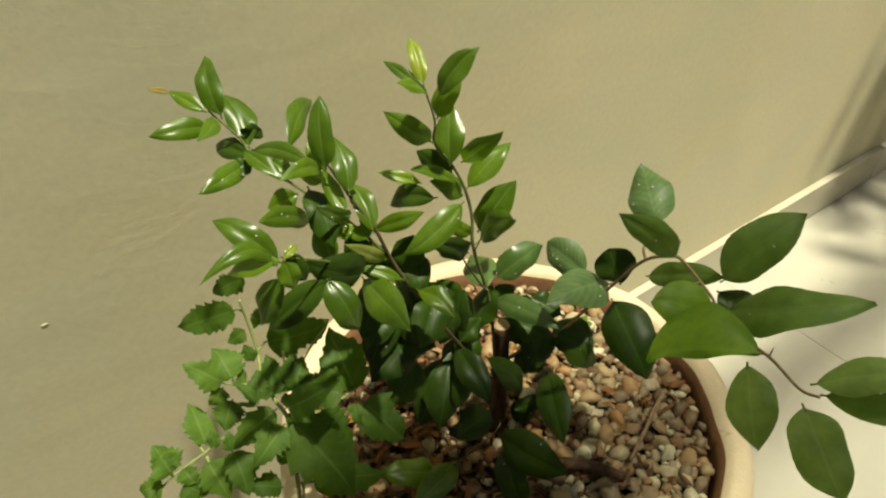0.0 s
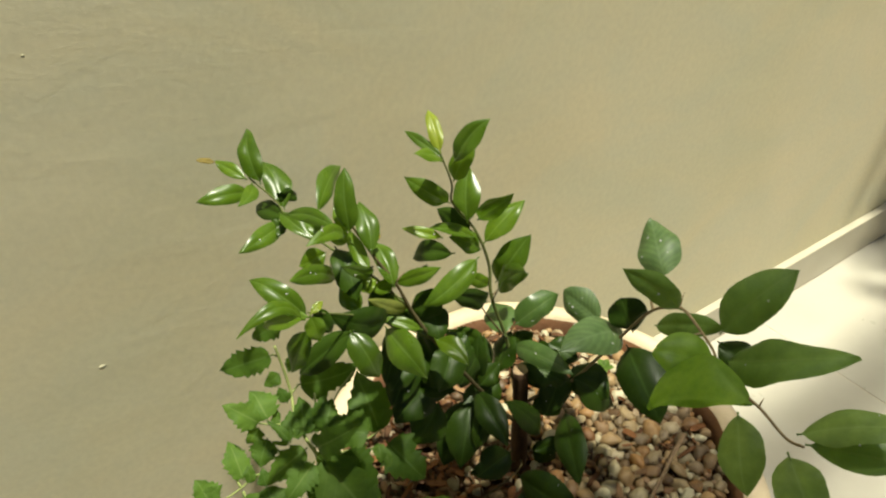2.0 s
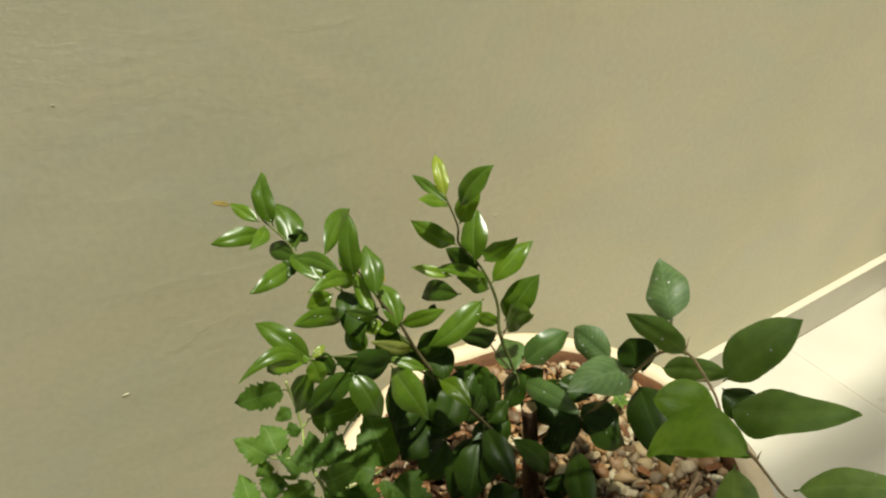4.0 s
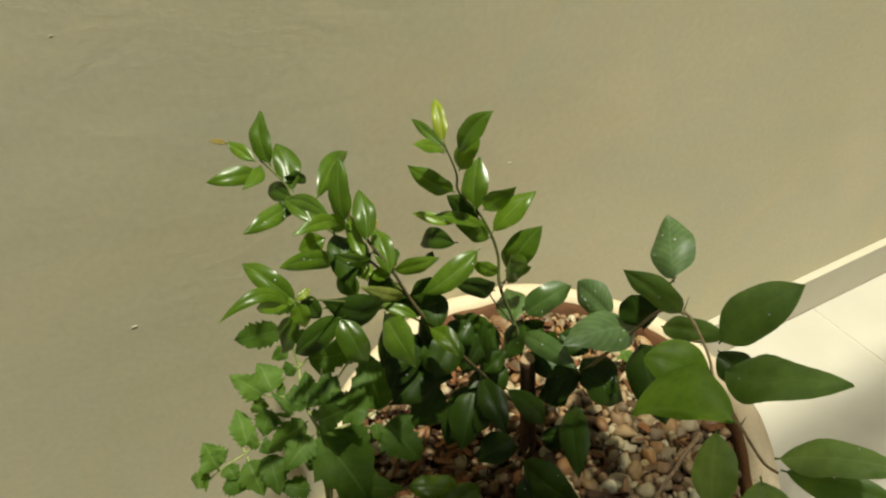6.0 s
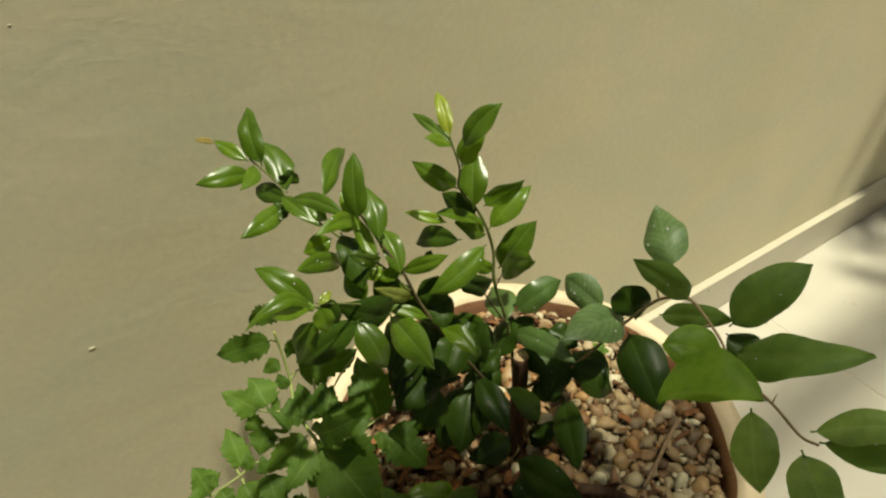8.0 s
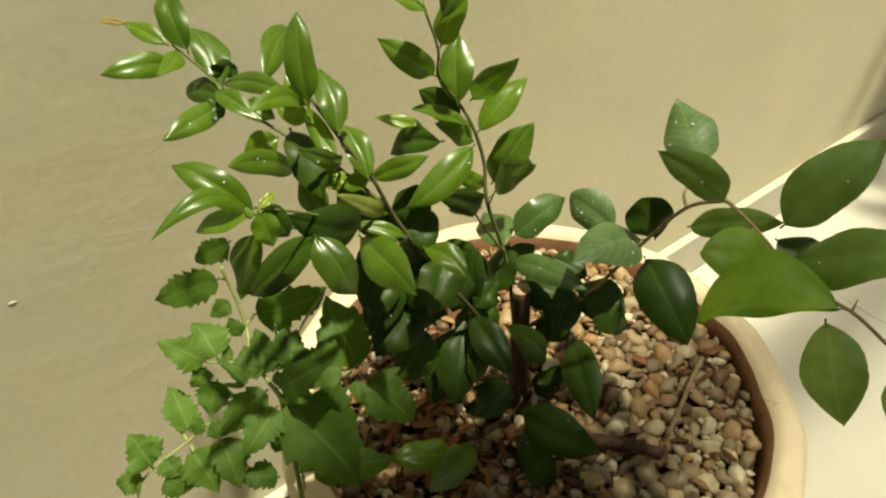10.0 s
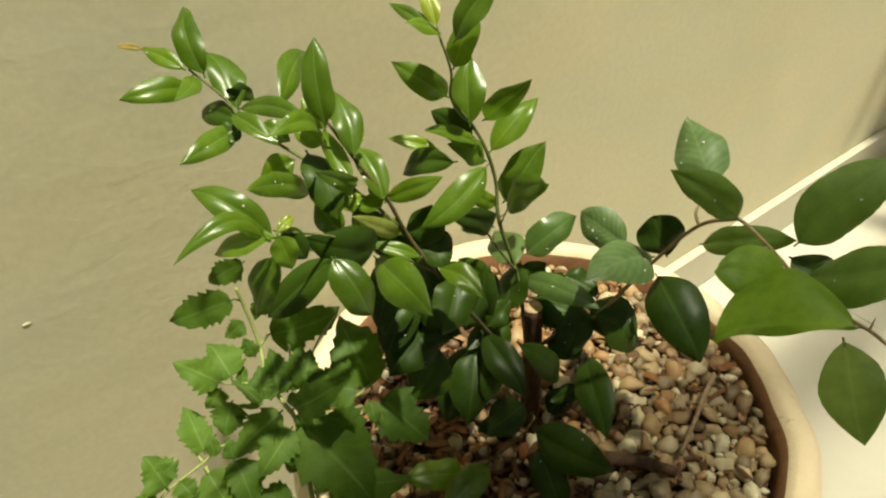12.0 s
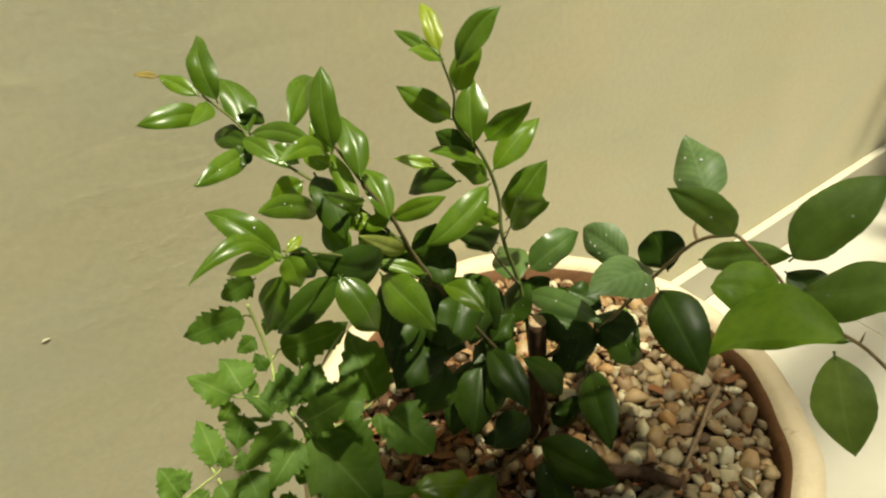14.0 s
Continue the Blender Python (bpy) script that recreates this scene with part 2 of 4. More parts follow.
def part(name, bm, mats, parent=None, label="", smooth=True):
    ob = new(name, mesh_of(name, bm, mats, smooth))
    ob.parent = parent
    return tagged(ob, label)


def empty(name, at=(0, 0, 0)):
    ob = new(name)
    ob.empty_display_size = 0.02
    ob.location = at
    return ob


def slab(bm, lo, hi, bevel=0.0):
    made = bmesh.ops.create_cube(bm, size=1)["verts"]
    for v in made:
        v.co = Vector([(lo[i] + hi[i]) / 2 + v.co[i] * (hi[i] - lo[i]) for i in range(3)])
    if bevel:
        edges = {e for v in made for e in v.link_edges}
        bmesh.ops.bevel(bm, geom=list(edges), offset=bevel, segments=2, affect="EDGES", profile=0.5)
    return bm


def smooth_line(pts, per=6):
    """Points along a curve through pts."""
    p = [Vector(q) for q in pts]
    p = [2 * p[0] - p[1]] + p + [2 * p[-1] - p[-2]]
    out = []
    for a, b, c, d in zip(p, p[1:], p[2:], p[3:]):
        for k in range(per):
            t = k / per
            out.append(0.5 * (2 * b + (c - a) * t + (2 * a - 5 * b + 4 * c - d) * t * t + (3 * b - a - 3 * c + d) * t ** 3))
    return out + [p[-2]]


def tube(bm, pts, r0, r1, sides=8, rough=0.0, per=6, top=0):
    line = smooth_line(pts, per)
    rings, side = [], Vector((1, 0.2, 0.1))
    for k, q in enumerate(line):
        way = (line[min(k + 1, len(line) - 1)] - line[max(k - 1, 0)]).normalized()
        side = (side - way * side.dot(way)).normalized()
        other = way.cross(side)
        r = r0 + (r1 - r0) * k / (len(line) - 1)
        ring = []
        for s in range(sides):
            a = 2 * math.pi * s / sides
            off = side * math.cos(a) + other * math.sin(a)
            ring.append(bm.verts.new(q + off * r * (1 + rough * noise.noise(q * 90 + off * 2))))
        rings.append(ring)
    for a, b in zip(rings, rings[1:]):
        for s in range(sides):
            bm.faces.new((a[s], a[(s + 1) % sides], b[(s + 1) % sides], b[s]))
    bm.faces.new(rings[0][::-1])
    bm.faces.new(rings[-1]).material_index = top
    return bm


def lathe(bm, profile, steps=96, wob=0.0, mat_index=0):
    rings = []
    for r, z in profile:
        ring = []
        for k in range(steps):
            a = 2 * math.pi * k / steps
            w = wob * (noise.noise((math.cos(a) * 2.2, math.sin(a) * 2.2, z * 6 + r * 9)) + 0.5 * noise.noise((math.cos(a) * 6, math.sin(a) * 6, z * 9)))
            ring.append(bm.verts.new(((r + w) * math.cos(a), (r + w) * math.sin(a), z + w * 0.5)))
        rings.append(ring)
    for a, b in zip(rings, rings[1:]):
        for k in range(steps):
            bm.faces.new((a[k], a[(k + 1) % steps], b[(k + 1) % steps], b[k])).material_index = mat_index
    return rings


# ---- the place ----
WALL_Y = 0.2145
tagged(part("wall_north", slab(bmesh.new(), (-3.2, WALL_Y, -0.05), (3.2, WALL_Y + 0.15, 2.7)), WALL, smooth=False), "rough beige plastered wall behind the pot", "wall", kind="structure")
wall_bits = bpy.data.objects["wall_north"]
for x, z, wide in ((-0.3145, 0.4955, 0.0042), (0.0855, 0.5410, 0.0035), (-0.0613, 0.6913, 0.0011), (-0.2822, 0.7643, 0.0017), (0.3288, 0.4476, 0.0022), (0.150, 0.640, 0.0016), (-0.420, 0.640, 0.0022)):
    bm = bmesh.new()
    bmesh.ops.create_icosphere(bm, subdivisions=2, radius=1)
    for v in bm.verts:
        d = v.co * (1 + 0.35 * noise.noise(v.co * 1.6 + Vector((x * 40, z * 40, 0))))
        v.co = Vector((x + d.x * wide * 0.7, WALL_Y - 0.0002 + d.y * wide * 0.08, z + d.z * wide * 0.3))
    part("plaster_crumb", bm, WALL, wall_bits)
tagged(part("wall_south", slab(bmesh.new(), (-3.2, -3.15, -0.05), (3.2, -3.0, 2.4)), WALL, smooth=False), "rough beige plastered wall of the yard", "wall", kind="structure")
tagged(part("wall_west", slab(bmesh.new(), (-3.35, -3.15, -0.05), (-3.2, WALL_Y + 0.15, 2.7)), WALL, smooth=False), "rough beige plastered wall of the yard", "wall", kind="structure")
tagged(part("wall_east", slab(bmesh.new(), (3.2, -3.15, -0.05), (3.35, WALL_Y + 0.15, 2.7)), WALL, smooth=False), "rough beige plastered wall of the yard", "wall", kind="structure")

floor = tagged(part("floor", slab(bmesh.new(), (-3.2, -3.0, -0.12), (3.2, WALL_Y, -0.0012)), GROUT, smooth=False), "cream ceramic tile floor with thin grey joints", "floor", kind="structure")
SIZE = 0.60
tile_mesh = mesh_of("tile", slab(bmesh.new(), (-SIZE / 2 + 0.0015, -SIZE / 2 + 0.0015, -0.01), (SIZE / 2 - 0.0015, SIZE / 2 - 0.0015, 0.0), 0.0012), TILE, False)
for i in range(-7, 5):
    for j in range(6):
        x, y = 0.761 + SIZE * (i + 0.5), 0.1985 - SIZE * (j + 0.5)
        if -3.2 < x < 3.2 and y > -3.0:
            tile = new("tile", tile_mesh)
            tile.parent, tile.location = floor, (x, y, 0)

baseboard = tagged(part("baseboard", slab(bmesh.new(), (-3.2, WALL_Y - 0.004, 0), (3.2, WALL_Y, 0.088)), GROUT, smooth=False), "cream ceramic tile baseboard with a proud top edge", "baseboard", kind="structure")
skirt_mesh = mesh_of("board_tile", slab(bmesh.new(), (-SIZE + 0.001, 0, 0), (SIZE - 0.001, 0.0155, 0.093), 0.0018), SKIRT, False)
for i in (-3, -2, -1, 0, 1):
    x = 0.761 + 2 * SIZE * i
    if -2.7 < x < 2.7:
        t = new("board_tile", skirt_mesh)
        t.parent, t.location = baseboard, (x, WALL_Y - 0.0165, 0.001)

# ---- the pot ----
planter = tagged(empty("plant_pot"), "large round cream concrete pot with a thick uneven rim", "plant pot")
bm = bmesh.new()
lathe(bm, [(0.0, 0.002), (0.135, 0.002), (0.142, 0.012), (0.162, 0.15), (0.182, 0.29), (0.190, 0.325)], wob=0.0015)
part("body", bm, POT, planter)
bm = bmesh.new()
lathe(bm, [(0.190, 0.322), (0.204, 0.328), (0.2105, 0.338), (0.2125, 0.355), (0.2120, 0.372), (0.2090, 0.3815), (0.2025, 0.3850), (0.1945, 0.3862), (0.1890, 0.3845), (0.1858, 0.3800)], 160, wob=0.0042)
part("rim", bm, POT, planter, "pale worn rim")
bm = bmesh.new()
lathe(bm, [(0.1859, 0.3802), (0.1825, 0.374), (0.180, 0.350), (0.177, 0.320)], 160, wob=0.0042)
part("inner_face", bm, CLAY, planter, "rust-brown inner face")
bm = bmesh.new()
rings = lathe(bm, [(0.181, 0.355), (0.150, 0.358), (0.100, 0.362), (0.050, 0.360), (0.015, 0.362)], 72, wob=0.003)
bm.faces.new(rings[-1])
part("soil", bm, SOIL, planter, "dark damp potting soil")

# ---- pebbles and bark ----
mulch = tagged(empty("pebble_mulch", (0, 0, 0.36)), "mixed tan, grey and rust river pebbles over the soil", "pebbles")
rng = random.Random(11)


def pebble_shape(seed):
    bm = bmesh.new()
    bmesh.ops.create_icosphere(bm, subdivisions=2, radius=1)
    r = random.Random(seed)
    sx, sy, sz = 1.0, r.uniform(0.66, 0.95), r.uniform(0.45, 0.75)
    flat = [(Vector((r.uniform(-1, 1), r.uniform(-1, 1), r.uniform(-0.6, 1))).normalized(), r.uniform(0.48, 0.82)) for _ in range(10)]
    for v in bm.verts:
        d = v.co.copy()
        for f, cut in flat:
            over = d.dot(f) - cut
            if over > 0:
                d -= f * over * 0.9
        d *= 1 + 0.10 * noise.noise(d * 1.3 + Vector((seed * 3.1, 0, 0)))
        v.co = Vector((d.x * sx, d.y * sy, d.z * sz))
    return bm


pebble_meshes = [mesh_of("pebble", pebble_shape(s), STONE) for s in range(16)]
beds = []
grid = {}


def free(x, y, r):
    for i in range(int(x // 0.02) - 1, int(x // 0.02) + 2):
        for j in range(int(y // 0.02) - 1, int(y // 0.02) + 2):
            for px, py, pr in grid.get((i, j), ()):
                if (px - x) ** 2 + (py - y) ** 2 < ((0.80 if r > 0.0034 else 0.70) * (pr + r)) ** 2:
                    return False
    return True


for tries, size, layer in ((900, (0.0072, 0.0092), 0), (9000, (0.0052, 0.0072), 0), (16000, (0.0034, 0.0050), 0), (16000, (0.0024, 0.0034), 0)):
    for _ in range(tries):
        a, q = rng.uniform(0, 2 * math.pi), 0.177 * math.sqrt(rng.random())
        x, y, r = q * math.cos(a), q * math.sin(a), rng.uniform(*size)
        bare = min(1, max(0, (0.015 - x + 0.25 * y) / 0.05, 0.9 * min(1, (y - 0.035) / 0.04)))
        if rng.random() < 0.93 * bare:
            continue
        if q + r * 0.8 < 0.1795 and free(x, y, r) and math.hypot(x + 0.02, y) > 0.011:
            grid.setdefault((int(x // 0.02), int(y // 0.02)), []).append((x, y, r))
            beds.append((x, y, 0.364 + 0.35 * r + rng.uniform(0, 0.004), r))
beds.sort(key=lambda p: (p[0] - 0.07) ** 2 + (p[1] + 0.06) ** 2)
many = bmesh.new()
for k, (x, y, z, r) in enumerate(beds):
    turn = Euler((rng.uniform(-0.5, 0.5), rng.uniform(-0.5, 0.5), rng.uniform(0, 6.28)))
    m = Matrix.LocRotScale((x, y, z - 0.36), turn, (r * 1.46,) * 3)
    mesh = pebble_meshes[rng.randrange(16)]
    if k < 300:
        ob = new("pebble", mesh)
        ob.parent, ob.matrix_basis = mulch, m
    else:
        before = len(many.verts)
        many.from_mesh(mesh)
        many.verts.ensure_lookup_table()
        for v in many.verts[before:]:
            v.co = m @ v.co
tagged(part("gravel", many, STONES, mulch), kind="stuff")

bark = tagged(empty("bark_chips", (0, 0, 0.37)), "curled rust-brown bark chips and dry leaf bits among pebbles", "bark chips")


def chip_shape(seed):
    r = random.Random(seed + 50)
    bm = bmesh.new()
    n_u, n_v = 4, 6
    wide, curl, twist = r.uniform(0.10, 0.26), r.uniform(-0.9, 1.1), r.uniform(-1.2, 1.2)
    rows = []
    for top in (0, 1):
        g = []
        for i in range(n_v + 1):
            v = i / n_v
            for j in range(n_u + 1):
                u = j / n_u - 0.5
                w = wide * (0.45 + 0.55 * math.sin(math.pi * min(max(v, 0.03), 0.97)) ** 0.6) * (1 + 0.25 * noise.noise((v * 3, u * 3, seed)))
                z = curl * (v - 0.5) ** 2 * 1.2 + twist * u * (v - 0.5) * wide + 0.10 * noise.noise((v * 2, u * 2, seed + 9)) + (0.035 if top else -0.035)
                g.append(bm.verts.new((v - 0.5, u * w * 2, z)))
        rows.append(g)
    for g, flip in ((rows[1], False), (rows[0], True)):
        for i in range(n_v):
            for j in range(n_u):
                q = [g[i * 5 + j], g[(i + 1) * 5 + j], g[(i + 1) * 5 + j + 1], g[i * 5 + j + 1]]
                bm.faces.new(q if flip else q[::-1])
    bmesh.ops.recalc_face_normals(bm, faces=bm.faces)
    rim = [e for e in bm.edges if e.is_boundary]
    bmesh.ops.bridge_loops(bm, edges=rim)
    return bm


chip_meshes = [mesh_of("chip", chip_shape(s), CHIP) for s in range(8)]
for k in range(300):
    while True:
        a, q = rng.uniform(0, 2 * math.pi), 0.168 * math.sqrt(rng.random())
        x, y = q * math.cos(a), q * math.sin(a)
        back = max(0.0, min(1.0, (y + 0.05 - 0.9 * x) / 0.16))
        if rng.random() < 0.15 + 0.85 * back ** 1.5 and math.hypot(x + 0.02, y) > 0.012:
            break
    ob = new("chip", chip_meshes[k % 8])
    s = rng.uniform(0.009, 0.020)
    ob.parent = bark
    ob.matrix_basis = Matrix.LocRotScale((x, y, rng.uniform(0.0, 0.008)), Euler((rng.uniform(-0.6, 0.6), rng.uniform(-0.4, 0.4), rng.uniform(0, 6.28))), (s, s * 0.8, s * 0.55))

litter = bmesh.new()
for k in range(1100):
    while True:
        a, q = rng.uniform(0, 2 * math.pi), 0.172 * math.sqrt(rng.random())
        x, y = q * math.cos(a), q * math.sin(a)
        if rng.random() < 0.10 + min(1, max(0, (0.03 - x + 0.25 * y) / 0.05, (y - 0.03) / 0.04)):
            break
    s = rng.uniform(0.008, 0.022)
    if k % 6 == 0:
        a, q = rng.uniform(-2.2, 0.6), 0.165 * math.sqrt(rng.random())
        x, y = q * math.cos(a), q * math.sin(a)
    m = Matrix.LocRotScale((x, y, rng.uniform(-0.008, 0.005)), Euler((rng.uniform(-0.7, 0.7), rng.uniform(-0.5, 0.5), rng.uniform(0, 6.28))), (s, s * 0.55, s * 0.5))
    before = len(litter.verts)
    litter.from_mesh(chip_meshes[k % 8])
    litter.verts.ensure_lookup_table()
    for v in litter.verts[before:]:
        v.co = m @ v.co
tagged(part("litter", litter, LITTER, bark), kind="stuff")

tagged(part("dry_twig", tube(bmesh.new(), [(0.128, -0.070, 0.383), (0.100, -0.080, 0.386), (0.080, -0.088, 0.385), (0.045, -0.101, 0.380)], 0.0022, 0.0016, 7, 0.25), DRY), "thin grey-brown dry twig lying on the pebbles", "twig")
tagged(part("dry_stick", tube(bmesh.new(), [(-0.004, -0.068, 0.380), (0.012, -0.086, 0.383), (0.030, -0.108, 0.380)], 0.0052, 0.0046, 9, 0.3), BARK), "short dark brown stick lying on the pebbles", "twig")

# ---- lime tree ----
lime_tree = tagged(empty("lime_tree", (-0.02, 0.004, 0.36)), "young potted lime tree with glossy green leaves and thorns", "citrus tree")
BACK = Matrix.Translation((0.02, -0.004, -0.36))


def limb(name, pts, r0, r1, mat, label=""):
    ob = part(name, tube(bmesh.new(), pts, r0, r1, 8, 0.12), mat, lime_tree, label)
    ob.matrix_basis = BACK
    return ob


bm = tube(bmesh.new(), [(-0.020, -0.001, 0.340), (-0.021, 0.001, 0.400), (-0.022, 0.003, 0.455), (-0.0235, 0.005, 0.500)], 0.0078, 0.0066, 12, 0.16, top=1)
trunk = part("trunk", bm, [BARK, CUT], lime_tree, "dark stub trunk with a pale sawn top")
trunk.matrix_basis = BACK
main_limb = limb("branch", [(-0.022, 0.004, 0.430), (-0.046, 0.005, 0.468), (-0.069, 0.006, 0.509), (-0.107, 0.008, 0.580), (-0.120, 0.014, 0.610), (-0.129, 0.018, 0.637), (-0.138, 0.027, 0.656), (-0.147, 0.037, 0.679)], 0.0019, 0.0008, LIMB)
left_shoot = limb("branch", [(-0.112, 0.010, 0.592), (-0.124, 0.018, 0.616), (-0.136, 0.034, 0.633), (-0.155, 0.064, 0.650), (-0.168, 0.095, 0.660), (-0.170, 0.108, 0.668), (-0.181, 0.124, 0.683)], 0.0012, 0.0006, SHOOT)
low_shoot = limb("branch", [(-0.105, 0.008, 0.577), (-0.135, 0.016, 0.606), (-0.168, 0.002, 0.640), (-0.200, -0.009, 0.667)], 0.0009, 0.0006, SHOOT)
tall_shoot = limb("branch", [(-0.021, 0.008, 0.440), (-0.021, 0.024, 0.508), (-0.034, 0.034, 0.564), (-0.032, 0.041, 0.590), (-0.038, 0.045, 0.616), (-0.046, 0.051, 0.635), (-0.060, 0.052, 0.656), (-0.063, 0.048, 0.675), (-0.071, 0.050, 0.701)], 0.0016, 0.0006, SHOOT)
side_limb = limb("branch", [(-0.021, 0.003, 0.455), (-0.004, -0.008, 0.472), (0.013, -0.019, 0.484), (0.033, -0.027, 0.508), (0.047, -0.038, 0.538), (0.041, -0.063, 0.585), (0.038, -0.086, 0.606)], 0.0017, 0.0011, TWIG)
drooping_limb = limb("branch", [(0.038, -0.086, 0.606), (0.038, -0.095, 0.604), (0.024, -0.123, 0.606), (0.006, -0.146, 0.610), (-0.0138, -0.1785, 0.6280), (-0.019, -0.199, 0.627), (-0.021, -0.209, 0.632)], 0.0011, 0.0007, TWIG)
limb("branch", [(-0.0234, 0.0250, 0.5202), (-0.0326, 0.0306, 0.5371), (-0.0397, 0.0347, 0.5511), (-0.0442, 0.0379, 0.5630)], 0.0010, 0.0006, LIMB)
limb("branch", [(-0.0347, 0.0329, 0.5604), (-0.0317, 0.0322, 0.5679), (-0.0295, 0.0318, 0.5736)], 0.0006, 0.0005, LIMB)
trunk_twig = limb("branch", [(-0.021, 0.001, 0.385), (-0.030, -0.014, 0.394), (-0.058, -0.026, 0.408), (-0.095, -0.031, 0.413)], 0.0010, 0.0007, LIMB)
limb("branch", [(0.041, -0.063, 0.585), (0.046, -0.056, 0.590), (0.062, -0.052, 0.600)], 0.0012, 0.0008, TWIG)


def thorn(parent, at, way, long):
    p, w = Vector(at), Vector(way).normalized()
    tip = p + w * long
    part("thorn", tube(bmesh.new(), [p, p + w * long * 0.5, tip], 0.0007, 0.00015, 5, 0, 2), TWIG, parent)


thorn(side_limb, (0.042, -0.062, 0.583), (-0.1, 0.3, 1), 0.010)
thorn(side_limb, (0.038, -0.085, 0.605), (0.4, 0.2, 1), 0.012)
thorn(drooping_limb, (0.030, -0.110, 0.605), (-1, 0.2, 0.2), 0.014)
thorn(drooping_limb, (0.006, -0.146, 0.610), (0.3, -0.9, -0.3), 0.010)
thorn(drooping_limb, (-0.0138, -0.1785, 0.628), (0.8, 0.2, 0.7), 0.006)
thorn(tall_shoot, (-0.033, 0.035, 0.566), (0.8, -0.2, 0.6), 0.010)
thorn(main_limb, (-0.129, 0.018, 0.637), (0.7, -0.2, 0.7), 0.010)


def blade(long, wide, bend, outline, n_u, n_v, seed, fold, stalk, cup, lop=1.0, bow=None):
    """A leaf along x, its face to z: a thin blade with u, v laid on it, and a short stalk."""
    bm = bmesh.new()
    uv = bm.loops.layers.uv.new("UVMap")
    r = random.Random(seed)
    wav, ph, tip = r.uniform(0.03, 0.08), r.uniform(0, 6.28), r.uniform(-0.5, 0.15)
    fold, sickle, twist = fold * r.uniform(0.8, 1.25), r.uniform(-0.05, 0.05), r.uniform(-0.5, 0.5)
    if bow is not None:
        sickle = bow
    arch = bend * r.uniform(0.4, 1.9)
    uneven = r.uniform(0.93, 1.07)
    hook, swell, frill = r.uniform(-0.9, 0.9), r.uniform(-0.10, 0.12), r.uniform(0, 50)
    place, rows = {}, []
    s0 = stalk
    for i in range(n_v + 1):
        v = i / n_v
        row = []
        for j in range(n_u + 1):
            u = 2 * j / n_u - 1
            h = wide / 2 * outline(v, u) * (lop if u > 0 else 1.0) * (uneven if u > 0 else 2 - uneven)
            h *= 1 + swell * math.cos(2 * math.pi * v) + 0.09 * noise.noise((v * 3.2, 2.0 if u > 0 else -2.0, frill)) * min(1, abs(u) * 2)
            x = long * (s0 + (1 - s0) * v)
            y = u * h + sickle * long * (v * (1 - v)) * 2 + hook * wide * max(0, v - 0.72) ** 2
            z = arch * long * 4 * v * (1 - v) + fold * abs(u) * h * (1 - 0.4 * v) - cup * h * u * u + twist * u * h * (v - 0.4)
            z += wav * wide * abs(u) * math.sin(ph + v * 11 + (1.7 if u > 0 else 0)) + tip * wide * max(0, v - 0.7) ** 2 * 3
            vert = bm.verts.new((x, y, z))
            place[vert] = (u * 0.5 + 0.5, v)
            row.append(vert)
        rows.append(row)
    for a, b in zip(rows, rows[1:]):
        for j in range(n_u):
            f = bm.faces.new((a[j], b[j], b[j + 1], a[j + 1]))
            for loop in f.loops:
                loop[uv].uv = place[loop.vert]
    r0 = 0.00065
    tube(bm, [(0, 0, -0.0004), (long * s0 * 0.6, 0, -0.0003), (long * (s0 + 0.05), 0, arch * long * 0.19)], r0, r0 * 0.7, 5, 0, 2)
    return bm


def leaf_half(v, widest, base, tip):
    """Half width along the leaf: a full body that runs out into a point."""
    if v < widest:
        return max(0.02, 1 - ((widest - v) / widest) ** base) ** 0.8
    return max(0.02, 1 - ((v - widest) / (1 - widest)) ** tip)


def crenate(v, u, depth, count):
    return 1 + (depth * abs(math.sin(v * count + u)) if abs(u) > 0.95 else 0)


def lime_outline(v, u):
    return leaf_half(v, 0.44, 2.2, 1.95) * crenate(v, u, 0.022, 34)


def slim_outline(v, u):
    return leaf_half(v, 0.46, 2.4, 2.1) * crenate(v, u, 0.026, 30)


def round_outline(v, u):
    return max(0.02, math.sin(math.pi * min(1, v)) ** 0.64)


def set_leaf(name, bm, mat, parent, base, tip, face):
    x = (Vector(tip) - Vector(base)).normalized()
    z = Vector(face)
    z = (z - x * z.dot(x)).normalized()
    y = z.cross(x)
    ob = part(name, bm, mat, parent)
    ob.matrix_basis = Matrix.Translation(base) @ Matrix((x, y, z)).transposed().to_4x4()
    return ob


count = 0


def lime_leaf(parent, base, tip, wide, face, bend, tone, lop=1.0, bow=None, fold=None, round_tip=False):
    global count
    count += 1
    long = (Vector(tip) - Vector(base)).length
    wide *= 1.07
    if round_tip or long < 1.12 * wide:
        outline = round_outline
    else:
        outline = slim_outline if long > 1.75 * wide and wide < 0.027 else lime_outline
    bm = blade(long, wide, bend, outline, 10, 36, count, 0.80 - 9 * wide if fold is None else fold, 0.05, 0.55, lop, bow)
    return set_leaf("leaf", bm, LEAF[tone], parent, base, tip, face)


wide_seed = 0.0


def weed_outline(v, u):
    body = max(0.02, 2.35 * (v + 0.015) ** 0.52 * (1 - v) ** 0.98)
    side = 1 if u > 0 else -1
    at = v * 6.2 + 0.35 * side + 0.6 * noise.noise((v * 4, side * 3.0, wide_seed))
    tooth = (at % 1.0) ** 1.3 - 0.4
    lobe = math.sin(v * 9.0 + side + wide_seed) * 0.10
    return body * (1 + ((0.30 * tooth * min(1, 4 * (1 - v), 5 * v + 0.3) + lobe) if abs(u) > 0.6 else 0.5 * lobe))


